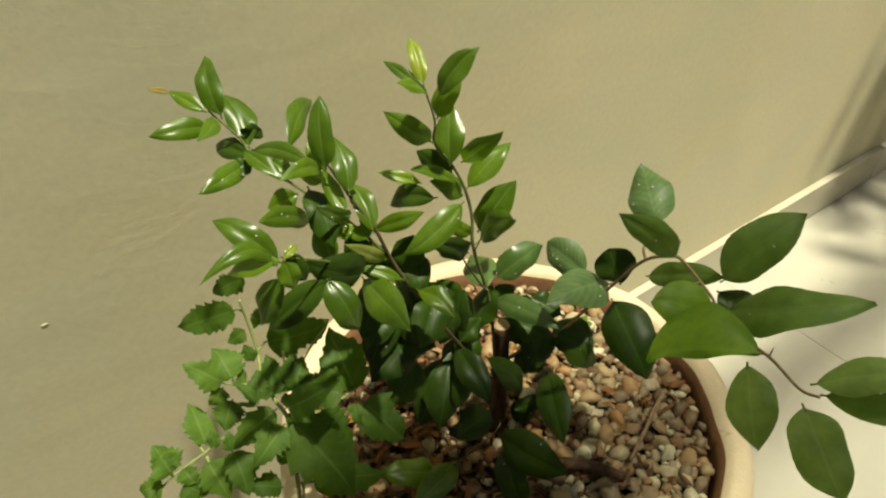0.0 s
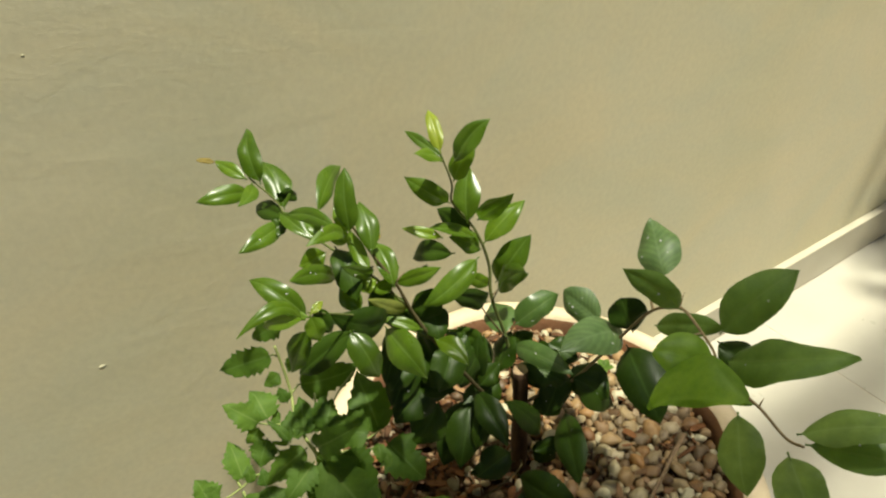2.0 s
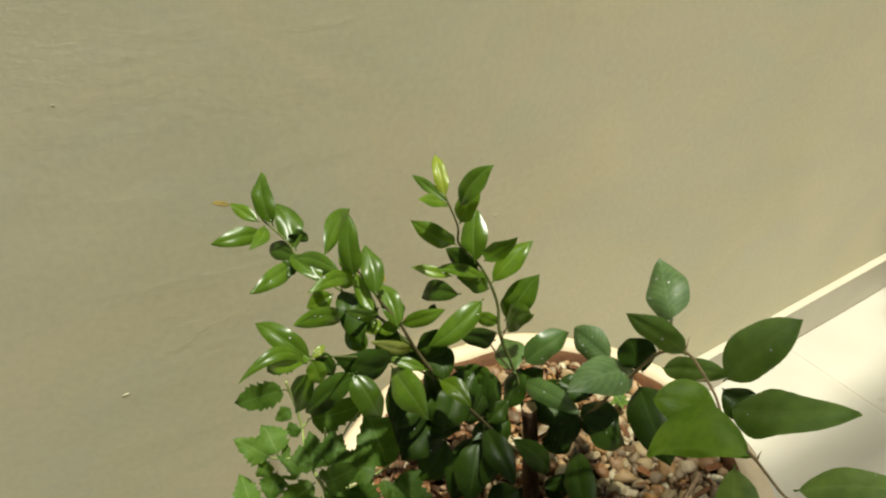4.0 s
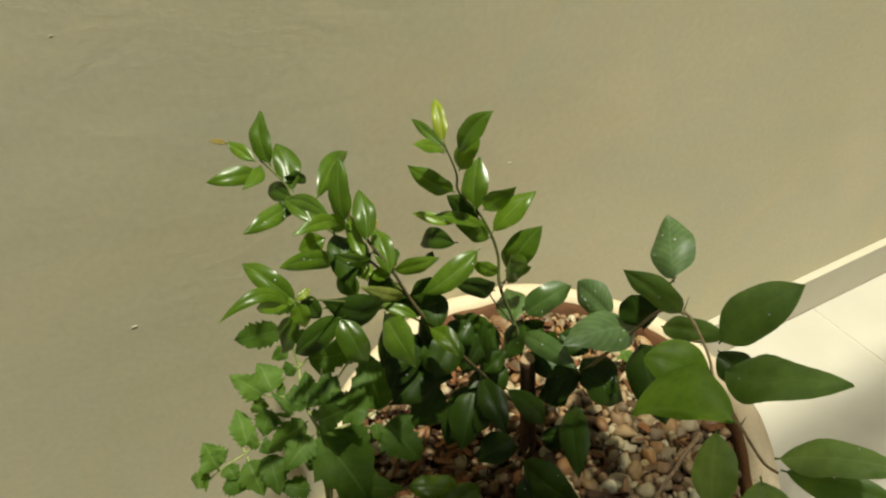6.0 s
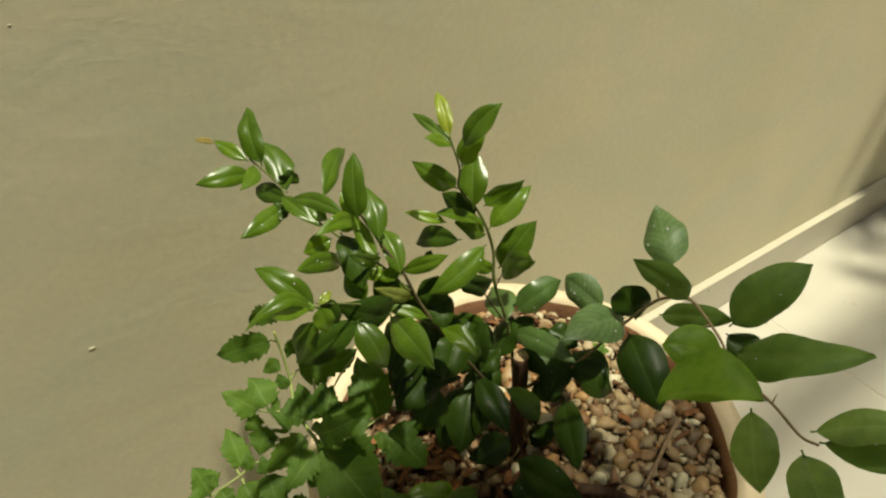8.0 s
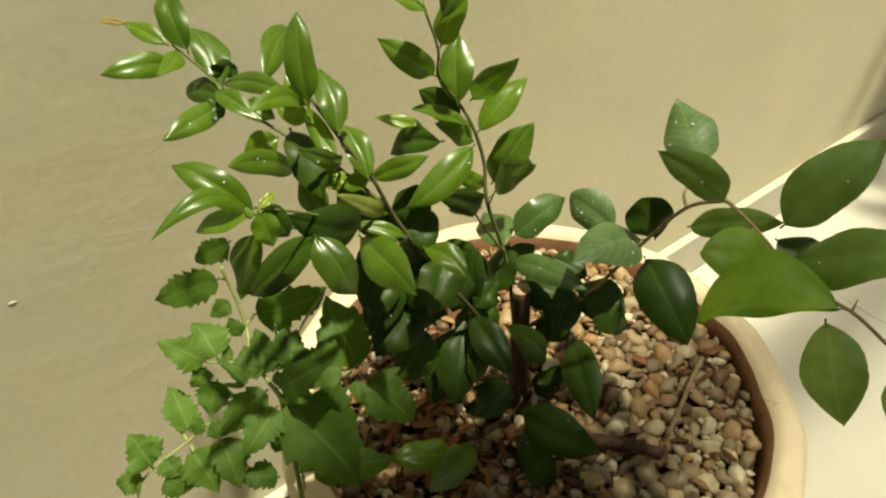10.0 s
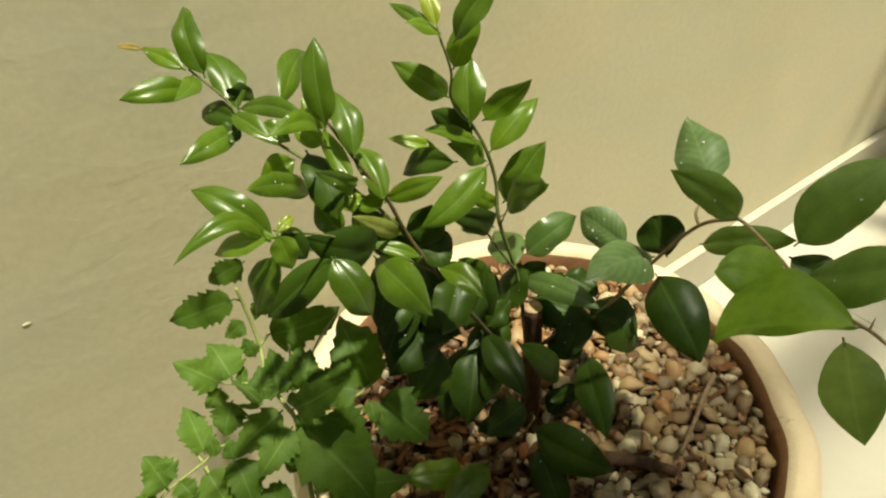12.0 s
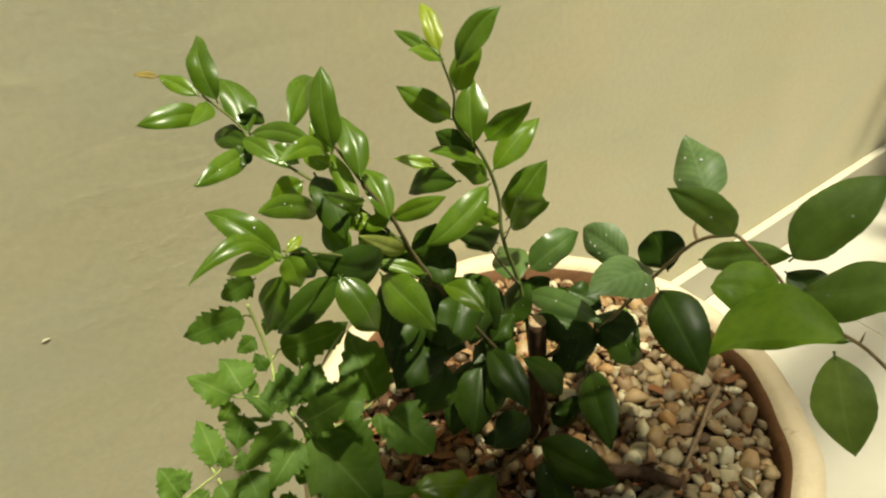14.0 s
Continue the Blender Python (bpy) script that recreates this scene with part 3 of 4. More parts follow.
def weed_leaf(parent, base, tip, wide, face, bend, tone):
    global count, wide_seed
    count += 1
    wide_seed = count * 1.7
    long = (Vector(tip) - Vector(base)).length
    bm = blade(long, wide * 1.14, bend, weed_outline, 6, 40, count, 0.45, 0.06, 0.25)
    return set_leaf("leaflet", bm, WEED[tone], parent, base, tip, face)


# leaves, limb by limb: base, tip, width, facing, arch, tone for age and light
lime_leaf(main_limb, (-0.1290, 0.0220, 0.5990), (-0.1380, 0.0370, 0.6270), 0.0160, (-0.45, -0.83, 0.31), 0.08, 0)
lime_leaf(main_limb, (-0.1200, 0.0190, 0.6060), (-0.1350, 0.0280, 0.6200), 0.0118, (0.05, -0.81, 0.58), 0.08, 1)
lime_leaf(low_shoot, (-0.1550, 0.0190, 0.6230), (-0.1600, 0.0370, 0.6370), 0.0131, (-0.22, -0.62, 0.75), 0.08, 1)
lime_leaf(main_limb, (-0.1360, 0.0340, 0.6430), (-0.1530, 0.0390, 0.6360), 0.0127, (-0.36, -0.89, 0.27), 0.08, 0)
lime_leaf(left_shoot, (-0.1610, 0.0890, 0.6590), (-0.1540, 0.0710, 0.6530), 0.0115, (-0.35, -0.40, 0.85), 0.08, 1)
# Filler leaves in the shaded tone, thickening the dark middle of the crown.
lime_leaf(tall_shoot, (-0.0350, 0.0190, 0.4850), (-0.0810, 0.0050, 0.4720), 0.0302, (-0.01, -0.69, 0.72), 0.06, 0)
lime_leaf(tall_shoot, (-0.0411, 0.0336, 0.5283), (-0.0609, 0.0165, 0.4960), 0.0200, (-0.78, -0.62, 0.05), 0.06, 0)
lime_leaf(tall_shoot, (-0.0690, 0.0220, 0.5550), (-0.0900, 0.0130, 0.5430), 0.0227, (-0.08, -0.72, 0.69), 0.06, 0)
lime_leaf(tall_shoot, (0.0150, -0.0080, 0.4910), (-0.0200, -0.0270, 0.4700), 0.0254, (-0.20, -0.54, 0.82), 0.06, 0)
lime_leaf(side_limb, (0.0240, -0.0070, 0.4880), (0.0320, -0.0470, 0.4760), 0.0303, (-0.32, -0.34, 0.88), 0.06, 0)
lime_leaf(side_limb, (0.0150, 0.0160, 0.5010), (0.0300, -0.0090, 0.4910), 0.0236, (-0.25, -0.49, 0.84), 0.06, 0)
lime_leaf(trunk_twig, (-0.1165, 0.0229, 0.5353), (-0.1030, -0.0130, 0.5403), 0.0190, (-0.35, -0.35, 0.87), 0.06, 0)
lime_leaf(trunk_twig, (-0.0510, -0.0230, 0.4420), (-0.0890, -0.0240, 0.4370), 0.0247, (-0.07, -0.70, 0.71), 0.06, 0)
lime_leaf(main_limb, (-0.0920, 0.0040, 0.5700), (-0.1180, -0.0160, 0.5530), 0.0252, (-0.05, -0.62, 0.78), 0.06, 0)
lime_leaf(left_shoot, (-0.1757, 0.1172, 0.6791), (-0.1681, 0.1472, 0.7071), 0.0159, (-0.51, -0.52, 0.69), 0.10, 1, bow=0.05, fold=0.70)
lime_leaf(left_shoot, (-0.1853, 0.1140, 0.6879), (-0.1975, 0.1392, 0.6941), 0.0087, (-0.41, -0.40, 0.82), 0.06, 3)
lime_leaf(left_shoot, (-0.1821, 0.1179, 0.6747), (-0.2207, 0.1148, 0.6810), 0.0123, (0.15, -0.83, 0.54), 0.10, 1, bow=-0.05, fold=0.60)
lime_leaf(left_shoot, (-0.1826, 0.1115, 0.6853), (-0.2013, 0.0857, 0.6877), 0.0089, (0.38, -0.19, 0.91), 0.05, 3, bow=0.20)
lime_leaf(left_shoot, (-0.1666, 0.1023, 0.6625), (-0.1650, 0.1405, 0.6828), 0.0172, (-0.04, -0.47, 0.88), 0.10, 1, bow=-0.10, fold=0.60)
lime_leaf(left_shoot, (-0.1646, 0.1096, 0.6638), (-0.1587, 0.1095, 0.6739), 0.0157, (0.09, -0.99, -0.07), 0.06, 0)
lime_leaf(left_shoot, (-0.1680, 0.0953, 0.6602), (-0.1775, 0.1354, 0.6514), 0.0126, (-0.74, -0.03, 0.67), 0.06, 0)
lime_leaf(left_shoot, (-0.1730, 0.0960, 0.6660), (-0.1650, 0.0580, 0.6620), 0.0098, (-0.37, -0.19, 0.91), 0.08, 1)
lime_leaf(left_shoot, (-0.1690, 0.1002, 0.6533), (-0.2098, 0.0771, 0.6582), 0.0124, (0.42, -0.59, 0.69), 0.10, 1, fold=0.60)
lime_leaf(left_shoot, (-0.1710, 0.0930, 0.6590), (-0.1860, 0.0900, 0.6550), 0.0124, (-0.17, -0.49, 0.86), 0.06, 0)
lime_leaf(main_limb, (-0.1787, 0.0651, 0.6845), (-0.1627, 0.0225, 0.6910), 0.0091, (-0.67, -0.14, 0.73), 0.12, 1, bow=0.12, fold=0.70)
lime_leaf(main_limb, (-0.1586, 0.0219, 0.6849), (-0.1905, 0.0009, 0.7038), 0.0091, (0.66, -0.56, 0.50), 0.10, 3, bow=-0.12)
lime_leaf(main_limb, (-0.1617, 0.0551, 0.6842), (-0.1241, 0.0963, 0.6859), 0.0128, (0.58, -0.56, 0.59), 0.10, 1, bow=0.18, fold=0.30)
lime_leaf(main_limb, (-0.1541, 0.0240, 0.6838), (-0.1470, 0.0385, 0.7200), 0.0138, (-0.54, -0.74, 0.40), 0.08, 1, bow=0.05, fold=0.70)
lime_leaf(main_limb, (-0.1422, 0.0213, 0.6639), (-0.1342, 0.0521, 0.6836), 0.0137, (-0.08, -0.52, 0.85), 0.12, 1, bow=-0.08, fold=0.70)
lime_leaf(main_limb, (-0.1321, 0.0133, 0.6370), (-0.1286, 0.0456, 0.6543), 0.0132, (-0.15, -0.45, 0.88), 0.12, 1, bow=-0.06, fold=0.80)
lime_leaf(main_limb, (-0.1500, 0.0370, 0.6670), (-0.1610, 0.0460, 0.6760), 0.0111, (-0.10, -0.76, 0.64), 0.06, 2)
lime_leaf(main_limb, (-0.1480, 0.0370, 0.6740), (-0.1520, 0.0490, 0.6890), 0.0107, (-0.24, -0.78, 0.58), 0.06, 3)
lime_leaf(main_limb, (-0.1570, 0.0440, 0.6630), (-0.1600, 0.0130, 0.6390), 0.0170, (0.02, -0.61, 0.79), 0.08, 0, fold=0.50)
lime_leaf(main_limb, (-0.1370, 0.0330, 0.6360), (-0.1570, 0.0440, 0.6570), 0.0121, (0.31, -0.67, 0.67), 0.08, 1)
lime_leaf(main_limb, (-0.1396, 0.0278, 0.6428), (-0.1670, 0.0135, 0.6708), 0.0093, (0.30, -0.94, -0.18), 0.08, 1)
lime_leaf(main_limb, (-0.1584, 0.0434, 0.6379), (-0.2014, 0.0096, 0.6769), 0.0123, (0.72, -0.66, 0.22), 0.08, 1, bow=-0.10, fold=0.50)
lime_leaf(left_shoot, (-0.1625, 0.0467, 0.6584), (-0.1818, 0.0472, 0.6548), 0.0133, (-0.13, -0.81, 0.57), 0.05, 3)
# Young tone here stands in for the sun on a small leaf.
lime_leaf(main_limb, (-0.1390, 0.0250, 0.6390), (-0.1510, 0.0270, 0.6340), 0.0115, (-0.40, -0.21, 0.89), 0.05, 2)
lime_leaf(main_limb, (-0.1290, 0.0190, 0.6340), (-0.1430, 0.0260, 0.6310), 0.0094, (-0.40, -0.48, 0.78), 0.05, 3)
lime_leaf(main_limb, (-0.1270, 0.0210, 0.6310), (-0.1150, 0.0510, 0.6270), 0.0119, (-0.41, 0.27, 0.87), 0.08, 0)
lime_leaf(tall_shoot, (-0.0741, 0.0284, 0.6307), (-0.0866, 0.0687, 0.6064), 0.0152, (-0.88, 0.01, 0.48), 0.08, 0, bow=-0.12)
lime_leaf(main_limb, (-0.1263, 0.0254, 0.6293), (-0.0959, 0.0119, 0.6379), 0.0108, (-0.45, -0.85, 0.27), 0.08, 3, bow=0.10)
lime_leaf(tall_shoot, (-0.0653, 0.0108, 0.6345), (-0.1120, 0.0105, 0.6105), 0.0161, (-0.32, -0.72, 0.62), 0.10, 1, bow=0.06, fold=0.45)
lime_leaf(main_limb, (-0.1124, 0.0141, 0.5963), (-0.1021, 0.0161, 0.6206), 0.0200, (-0.61, -0.72, 0.32), 0.05, 0)
lime_leaf(main_limb, (-0.0987, 0.0219, 0.5996), (-0.1054, -0.0003, 0.5855), 0.0208, (-0.23, -0.47, 0.85), 0.06, 0)
lime_leaf(main_limb, (-0.1162, -0.0085, 0.5994), (-0.1087, -0.0388, 0.5961), 0.0118, (-0.36, -0.19, 0.91), 0.08, 3, bow=0.12)
lime_leaf(main_limb, (-0.1370, 0.0230, 0.5972), (-0.1391, -0.0362, 0.6013), 0.0197, (-0.63, 0.08, 0.77), 0.12, 1, fold=0.60)
lime_leaf(low_shoot, (-0.1757, -0.0078, 0.6388), (-0.1695, -0.0266, 0.6098), 0.0180, (-0.14, -0.84, 0.52), 0.12, 1, fold=0.50)
lime_leaf(low_shoot, (-0.1710, -0.0020, 0.6320), (-0.2060, 0.0130, 0.5990), 0.0174, (-0.71, -0.41, 0.58), 0.08, 0)
lime_leaf(low_shoot, (-0.2000, -0.0070, 0.6530), (-0.2150, -0.0030, 0.6220), 0.0144, (-0.83, -0.42, 0.35), 0.10, 1)
lime_leaf(low_shoot, (-0.1977, -0.0024, 0.6572), (-0.2192, 0.0235, 0.6788), 0.0139, (-0.19, -0.72, 0.67), 0.12, 1, bow=-0.05, fold=0.60)
lime_leaf(low_shoot, (-0.2017, -0.0086, 0.6626), (-0.2430, -0.0191, 0.6791), 0.0079, (0.43, -0.53, 0.73), 0.16, 3, bow=-0.28, fold=0.60)
lime_leaf(low_shoot, (-0.1980, -0.0080, 0.6620), (-0.2200, 0.0180, 0.6470), 0.0120, (-0.49, 0.09, 0.87), 0.05, 3)
lime_leaf(low_shoot, (-0.2000, -0.0120, 0.6670), (-0.1990, -0.0180, 0.6510), 0.0116, (-0.22, -0.92, 0.33), 0.06, 3)
lime_leaf(low_shoot, (-0.1940, -0.0020, 0.6620), (-0.1880, -0.0090, 0.6440), 0.0107, (-0.04, -0.94, 0.34), 0.06, 0)
lime_leaf(low_shoot, (-0.1990, -0.0100, 0.6660), (-0.1890, -0.0060, 0.6680), 0.0045, (0.00, -0.50, 0.87), 0.06, 4)
lime_leaf(low_shoot, (-0.1384, 0.0096, 0.6186), (-0.1804, 0.0074, 0.6428), 0.0220, (0.07, -1.00, 0.03), 0.10, 0, bow=0.10, fold=0.50)
lime_leaf(low_shoot, (-0.1360, 0.0170, 0.6060), (-0.1810, 0.0120, 0.6320), 0.0086, (0.45, -0.60, 0.66), 0.08, 0)
lime_leaf(low_shoot, (-0.1197, 0.0204, 0.6058), (-0.1563, 0.0051, 0.6455), 0.0087, (0.38, -0.93, -0.01), 0.05, 8)
lime_leaf(main_limb, (-0.1191, 0.0011, 0.6016), (-0.1418, 0.0194, 0.6102), 0.0077, (-0.12, -0.54, 0.84), 0.06, 3)
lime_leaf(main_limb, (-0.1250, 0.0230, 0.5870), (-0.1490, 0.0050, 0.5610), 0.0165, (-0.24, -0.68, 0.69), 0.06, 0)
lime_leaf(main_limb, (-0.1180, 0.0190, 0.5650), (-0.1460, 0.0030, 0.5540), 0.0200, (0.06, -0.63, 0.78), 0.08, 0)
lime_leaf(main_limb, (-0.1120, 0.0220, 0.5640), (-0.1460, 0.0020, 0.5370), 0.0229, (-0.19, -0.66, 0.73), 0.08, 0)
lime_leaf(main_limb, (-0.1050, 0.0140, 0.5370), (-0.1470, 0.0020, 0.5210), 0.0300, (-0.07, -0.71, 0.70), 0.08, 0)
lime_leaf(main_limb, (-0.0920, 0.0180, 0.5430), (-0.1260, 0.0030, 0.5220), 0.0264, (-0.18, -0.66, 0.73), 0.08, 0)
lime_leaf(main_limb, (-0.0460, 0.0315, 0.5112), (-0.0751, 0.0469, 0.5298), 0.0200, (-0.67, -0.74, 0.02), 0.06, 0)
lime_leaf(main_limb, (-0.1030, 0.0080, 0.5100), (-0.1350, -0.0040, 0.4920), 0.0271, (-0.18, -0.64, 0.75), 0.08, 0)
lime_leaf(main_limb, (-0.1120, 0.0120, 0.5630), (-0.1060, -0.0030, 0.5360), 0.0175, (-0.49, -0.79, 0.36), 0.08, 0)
lime_leaf(tall_shoot, (-0.0710, 0.0490, 0.7010), (-0.0640, 0.0750, 0.7210), 0.0097, (-0.37, -0.49, 0.79), 0.06, 4)
lime_leaf(tall_shoot, (-0.0724, 0.0440, 0.6980), (-0.0997, 0.0361, 0.7158), 0.0100, (-0.25, -0.41, 0.88), 0.06, 3)
lime_leaf(tall_shoot, (-0.0630, 0.0460, 0.6920), (-0.0440, 0.0330, 0.7260), 0.0146, (-0.87, -0.27, 0.41), 0.10, 1)
lime_leaf(tall_shoot, (-0.0599, 0.0505, 0.6739), (-0.0456, 0.0467, 0.7045), 0.0158, (-0.80, -0.51, 0.31), 0.08, 3, fold=0.50)
lime_leaf(tall_shoot, (-0.0490, 0.0480, 0.6350), (-0.0340, 0.0685, 0.6681), 0.0197, (-0.72, -0.40, 0.57), 0.08, 1)
lime_leaf(tall_shoot, (-0.0656, 0.0461, 0.6602), (-0.0956, 0.0570, 0.6865), 0.0145, (-0.36, -0.93, -0.03), 0.10, 1, bow=-0.10, fold=0.70)
lime_leaf(tall_shoot, (-0.0465, 0.0391, 0.6420), (-0.0386, 0.0090, 0.6762), 0.0147, (-0.81, -0.52, -0.27), 0.08, 1, bow=0.10, fold=0.50)
lime_leaf(tall_shoot, (-0.0362, 0.0442, 0.6136), (0.0006, 0.0425, 0.6411), 0.0171, (-0.57, -0.35, 0.74), 0.10, 3, fold=0.50)
lime_leaf(tall_shoot, (-0.0251, 0.0412, 0.5707), (0.0017, 0.0343, 0.6124), 0.0229, (-0.59, -0.77, 0.25), 0.10, 1, bow=0.08, fold=0.50)
lime_leaf(tall_shoot, (-0.0294, 0.0324, 0.5727), (-0.0336, -0.0058, 0.6162), 0.0192, (-0.96, 0.24, 0.11), 0.08, 1, bow=0.15, fold=0.60)
lime_leaf(tall_shoot, (-0.0430, 0.0510, 0.6240), (-0.0590, 0.0730, 0.6390), 0.0184, (-0.70, -0.67, 0.25), 0.06, 0)
lime_leaf(tall_shoot, (-0.0430, 0.0470, 0.6210), (-0.0830, 0.0470, 0.6460), 0.0113, (0.46, -0.50, 0.73), 0.06, 1)
lime_leaf(tall_shoot, (-0.0430, 0.0460, 0.6210), (-0.0660, 0.0490, 0.6360), 0.0101, (0.21, -0.80, 0.56), 0.06, 3)
lime_leaf(tall_shoot, (-0.0550, 0.0720, 0.6100), (-0.0810, 0.0910, 0.6190), 0.0085, (-0.23, -0.64, 0.73), 0.06, 2)
lime_leaf(tall_shoot, (-0.0350, 0.0480, 0.6050), (-0.0620, 0.0500, 0.6280), 0.0160, (0.31, -0.86, 0.42), 0.06, 1)
lime_leaf(tall_shoot, (-0.0325, 0.0396, 0.5742), (-0.0537, 0.0401, 0.5932), 0.0116, (0.07, -0.99, 0.11), 0.06, 3)
lime_leaf(tall_shoot, (-0.0392, 0.0329, 0.5626), (-0.0790, 0.0287, 0.5943), 0.0174, (0.03, -1.00, -0.09), 0.06, 0, bow=-0.15)
lime_leaf(tall_shoot, (-0.0458, 0.0360, 0.5602), (-0.0660, 0.0349, 0.5733), 0.0058, (0.26, -0.91, 0.32), 0.06, 0)
lime_leaf(tall_shoot, (-0.0261, 0.0236, 0.5253), (-0.0037, 0.0694, 0.5186), 0.0234, (-0.14, 0.21, 0.97), 0.06, 9)
lime_leaf(tall_shoot, (-0.0150, 0.0268, 0.5291), (0.0272, 0.0216, 0.5481), 0.0239, (-0.34, -0.75, 0.56), 0.10, 9, bow=0.10, fold=0.35)
lime_leaf(tall_shoot, (-0.0180, 0.0260, 0.5090), (-0.0080, -0.0400, 0.5250), 0.0180, (-0.50, -0.25, 0.83), 0.10, 9, fold=0.50)
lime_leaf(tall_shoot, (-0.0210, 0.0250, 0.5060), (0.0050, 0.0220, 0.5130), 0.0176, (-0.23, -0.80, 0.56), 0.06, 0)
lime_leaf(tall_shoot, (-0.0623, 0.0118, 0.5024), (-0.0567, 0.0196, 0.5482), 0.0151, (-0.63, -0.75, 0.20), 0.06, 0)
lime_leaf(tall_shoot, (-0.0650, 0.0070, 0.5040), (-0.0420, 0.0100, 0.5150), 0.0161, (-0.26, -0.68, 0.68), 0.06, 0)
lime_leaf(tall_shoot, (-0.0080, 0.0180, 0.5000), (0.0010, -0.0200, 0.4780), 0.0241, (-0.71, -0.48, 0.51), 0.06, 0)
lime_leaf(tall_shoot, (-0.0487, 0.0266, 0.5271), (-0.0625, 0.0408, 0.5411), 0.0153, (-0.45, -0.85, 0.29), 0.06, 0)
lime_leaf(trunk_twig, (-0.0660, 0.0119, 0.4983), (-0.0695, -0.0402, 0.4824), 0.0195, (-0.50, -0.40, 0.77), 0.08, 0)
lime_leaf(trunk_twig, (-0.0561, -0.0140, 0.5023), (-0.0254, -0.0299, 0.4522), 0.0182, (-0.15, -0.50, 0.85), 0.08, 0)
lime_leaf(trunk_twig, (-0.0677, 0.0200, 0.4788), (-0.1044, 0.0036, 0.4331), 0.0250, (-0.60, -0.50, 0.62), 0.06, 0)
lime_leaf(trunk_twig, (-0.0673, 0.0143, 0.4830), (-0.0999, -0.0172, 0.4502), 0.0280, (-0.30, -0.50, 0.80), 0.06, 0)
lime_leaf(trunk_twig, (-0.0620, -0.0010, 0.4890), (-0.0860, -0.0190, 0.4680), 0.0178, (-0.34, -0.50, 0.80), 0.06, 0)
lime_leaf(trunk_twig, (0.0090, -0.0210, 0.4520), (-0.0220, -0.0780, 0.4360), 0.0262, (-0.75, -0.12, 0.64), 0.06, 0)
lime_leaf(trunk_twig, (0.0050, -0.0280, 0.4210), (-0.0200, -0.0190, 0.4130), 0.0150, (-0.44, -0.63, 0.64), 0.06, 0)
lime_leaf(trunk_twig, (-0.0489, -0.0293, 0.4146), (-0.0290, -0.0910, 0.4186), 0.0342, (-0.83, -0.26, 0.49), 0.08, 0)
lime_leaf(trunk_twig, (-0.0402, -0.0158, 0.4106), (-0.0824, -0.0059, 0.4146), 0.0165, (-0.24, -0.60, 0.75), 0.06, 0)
# Light tone on the next two leaves imitates the light they catch.
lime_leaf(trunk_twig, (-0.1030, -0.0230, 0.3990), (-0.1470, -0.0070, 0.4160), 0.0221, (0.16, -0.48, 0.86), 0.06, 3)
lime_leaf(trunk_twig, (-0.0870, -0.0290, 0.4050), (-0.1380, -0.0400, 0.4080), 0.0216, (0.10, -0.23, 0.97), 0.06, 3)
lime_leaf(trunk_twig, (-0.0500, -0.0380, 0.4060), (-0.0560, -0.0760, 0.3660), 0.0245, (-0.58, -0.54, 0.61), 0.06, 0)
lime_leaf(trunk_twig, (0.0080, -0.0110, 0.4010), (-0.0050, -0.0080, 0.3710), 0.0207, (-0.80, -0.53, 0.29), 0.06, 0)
lime_leaf(side_limb, (0.0447, -0.0141, 0.5337), (0.0356, 0.0242, 0.5441), 0.0286, (-0.79, -0.33, 0.52), 0.06, 6, round_tip=True)
lime_leaf(side_limb, (0.0670, -0.0240, 0.5190), (-0.0179, -0.0303, 0.5506), 0.0328, (0.31, -0.38, 0.87), 0.08, 6)
lime_leaf(side_limb, (0.0546, -0.0405, 0.5363), (0.0507, -0.0244, 0.5649), 0.0290, (-0.69, -0.67, 0.28), 0.04, 0, round_tip=True)
lime_leaf(side_limb, (0.0524, -0.0593, 0.6054), (0.0896, -0.0095, 0.6163), 0.0292, (-0.60, -0.12, 0.78), 0.06, 6, bow=0.0, fold=0.12, round_tip=True)
lime_leaf(side_limb, (0.0333, -0.0899, 0.6087), (0.0016, -0.0587, 0.6394), 0.0195, (-0.69, -0.72, 0.02), 0.10, 5, bow=-0.17)
lime_leaf(side_limb, (0.0655, -0.0283, 0.5069), (0.0456, -0.0915, 0.4810), 0.0384, (-0.60, -0.13, 0.79), 0.08, 0)
lime_leaf(side_limb, (0.0090, -0.0220, 0.4960), (0.0470, -0.0430, 0.4530), 0.0287, (0.13, -0.84, 0.52), 0.06, 0)
lime_leaf(side_limb, (0.0070, -0.0210, 0.4880), (-0.0170, 0.0140, 0.4970), 0.0222, (-0.29, -0.42, 0.86), 0.06, 0)
lime_leaf(side_limb, (0.0060, -0.0200, 0.4800), (-0.0180, -0.0090, 0.4570), 0.0253, (-0.72, -0.19, 0.67), 0.06, 0)
lime_leaf(drooping_limb, (0.0309, -0.1217, 0.6131), (0.0644, -0.1390, 0.6630), 0.0293, (-0.91, -0.23, 0.34), 0.06, 5, bow=0.08)
lime_leaf(drooping_limb, (0.0300, -0.1310, 0.5970), (0.0336, -0.1964, 0.6563), 0.0303, (-0.55, 0.57, 0.62), 0.06, 5, bow=-0.18)
lime_leaf(drooping_limb, (0.0418, -0.0663, 0.5718), (0.0469, -0.1164, 0.6058), 0.0170, (-0.89, 0.16, 0.43), 0.08, 5)
lime_leaf(drooping_limb, (0.0350, -0.1200, 0.6030), (0.0360, -0.1510, 0.5970), 0.0204, (-0.49, -0.21, 0.85), 0.06, 0)
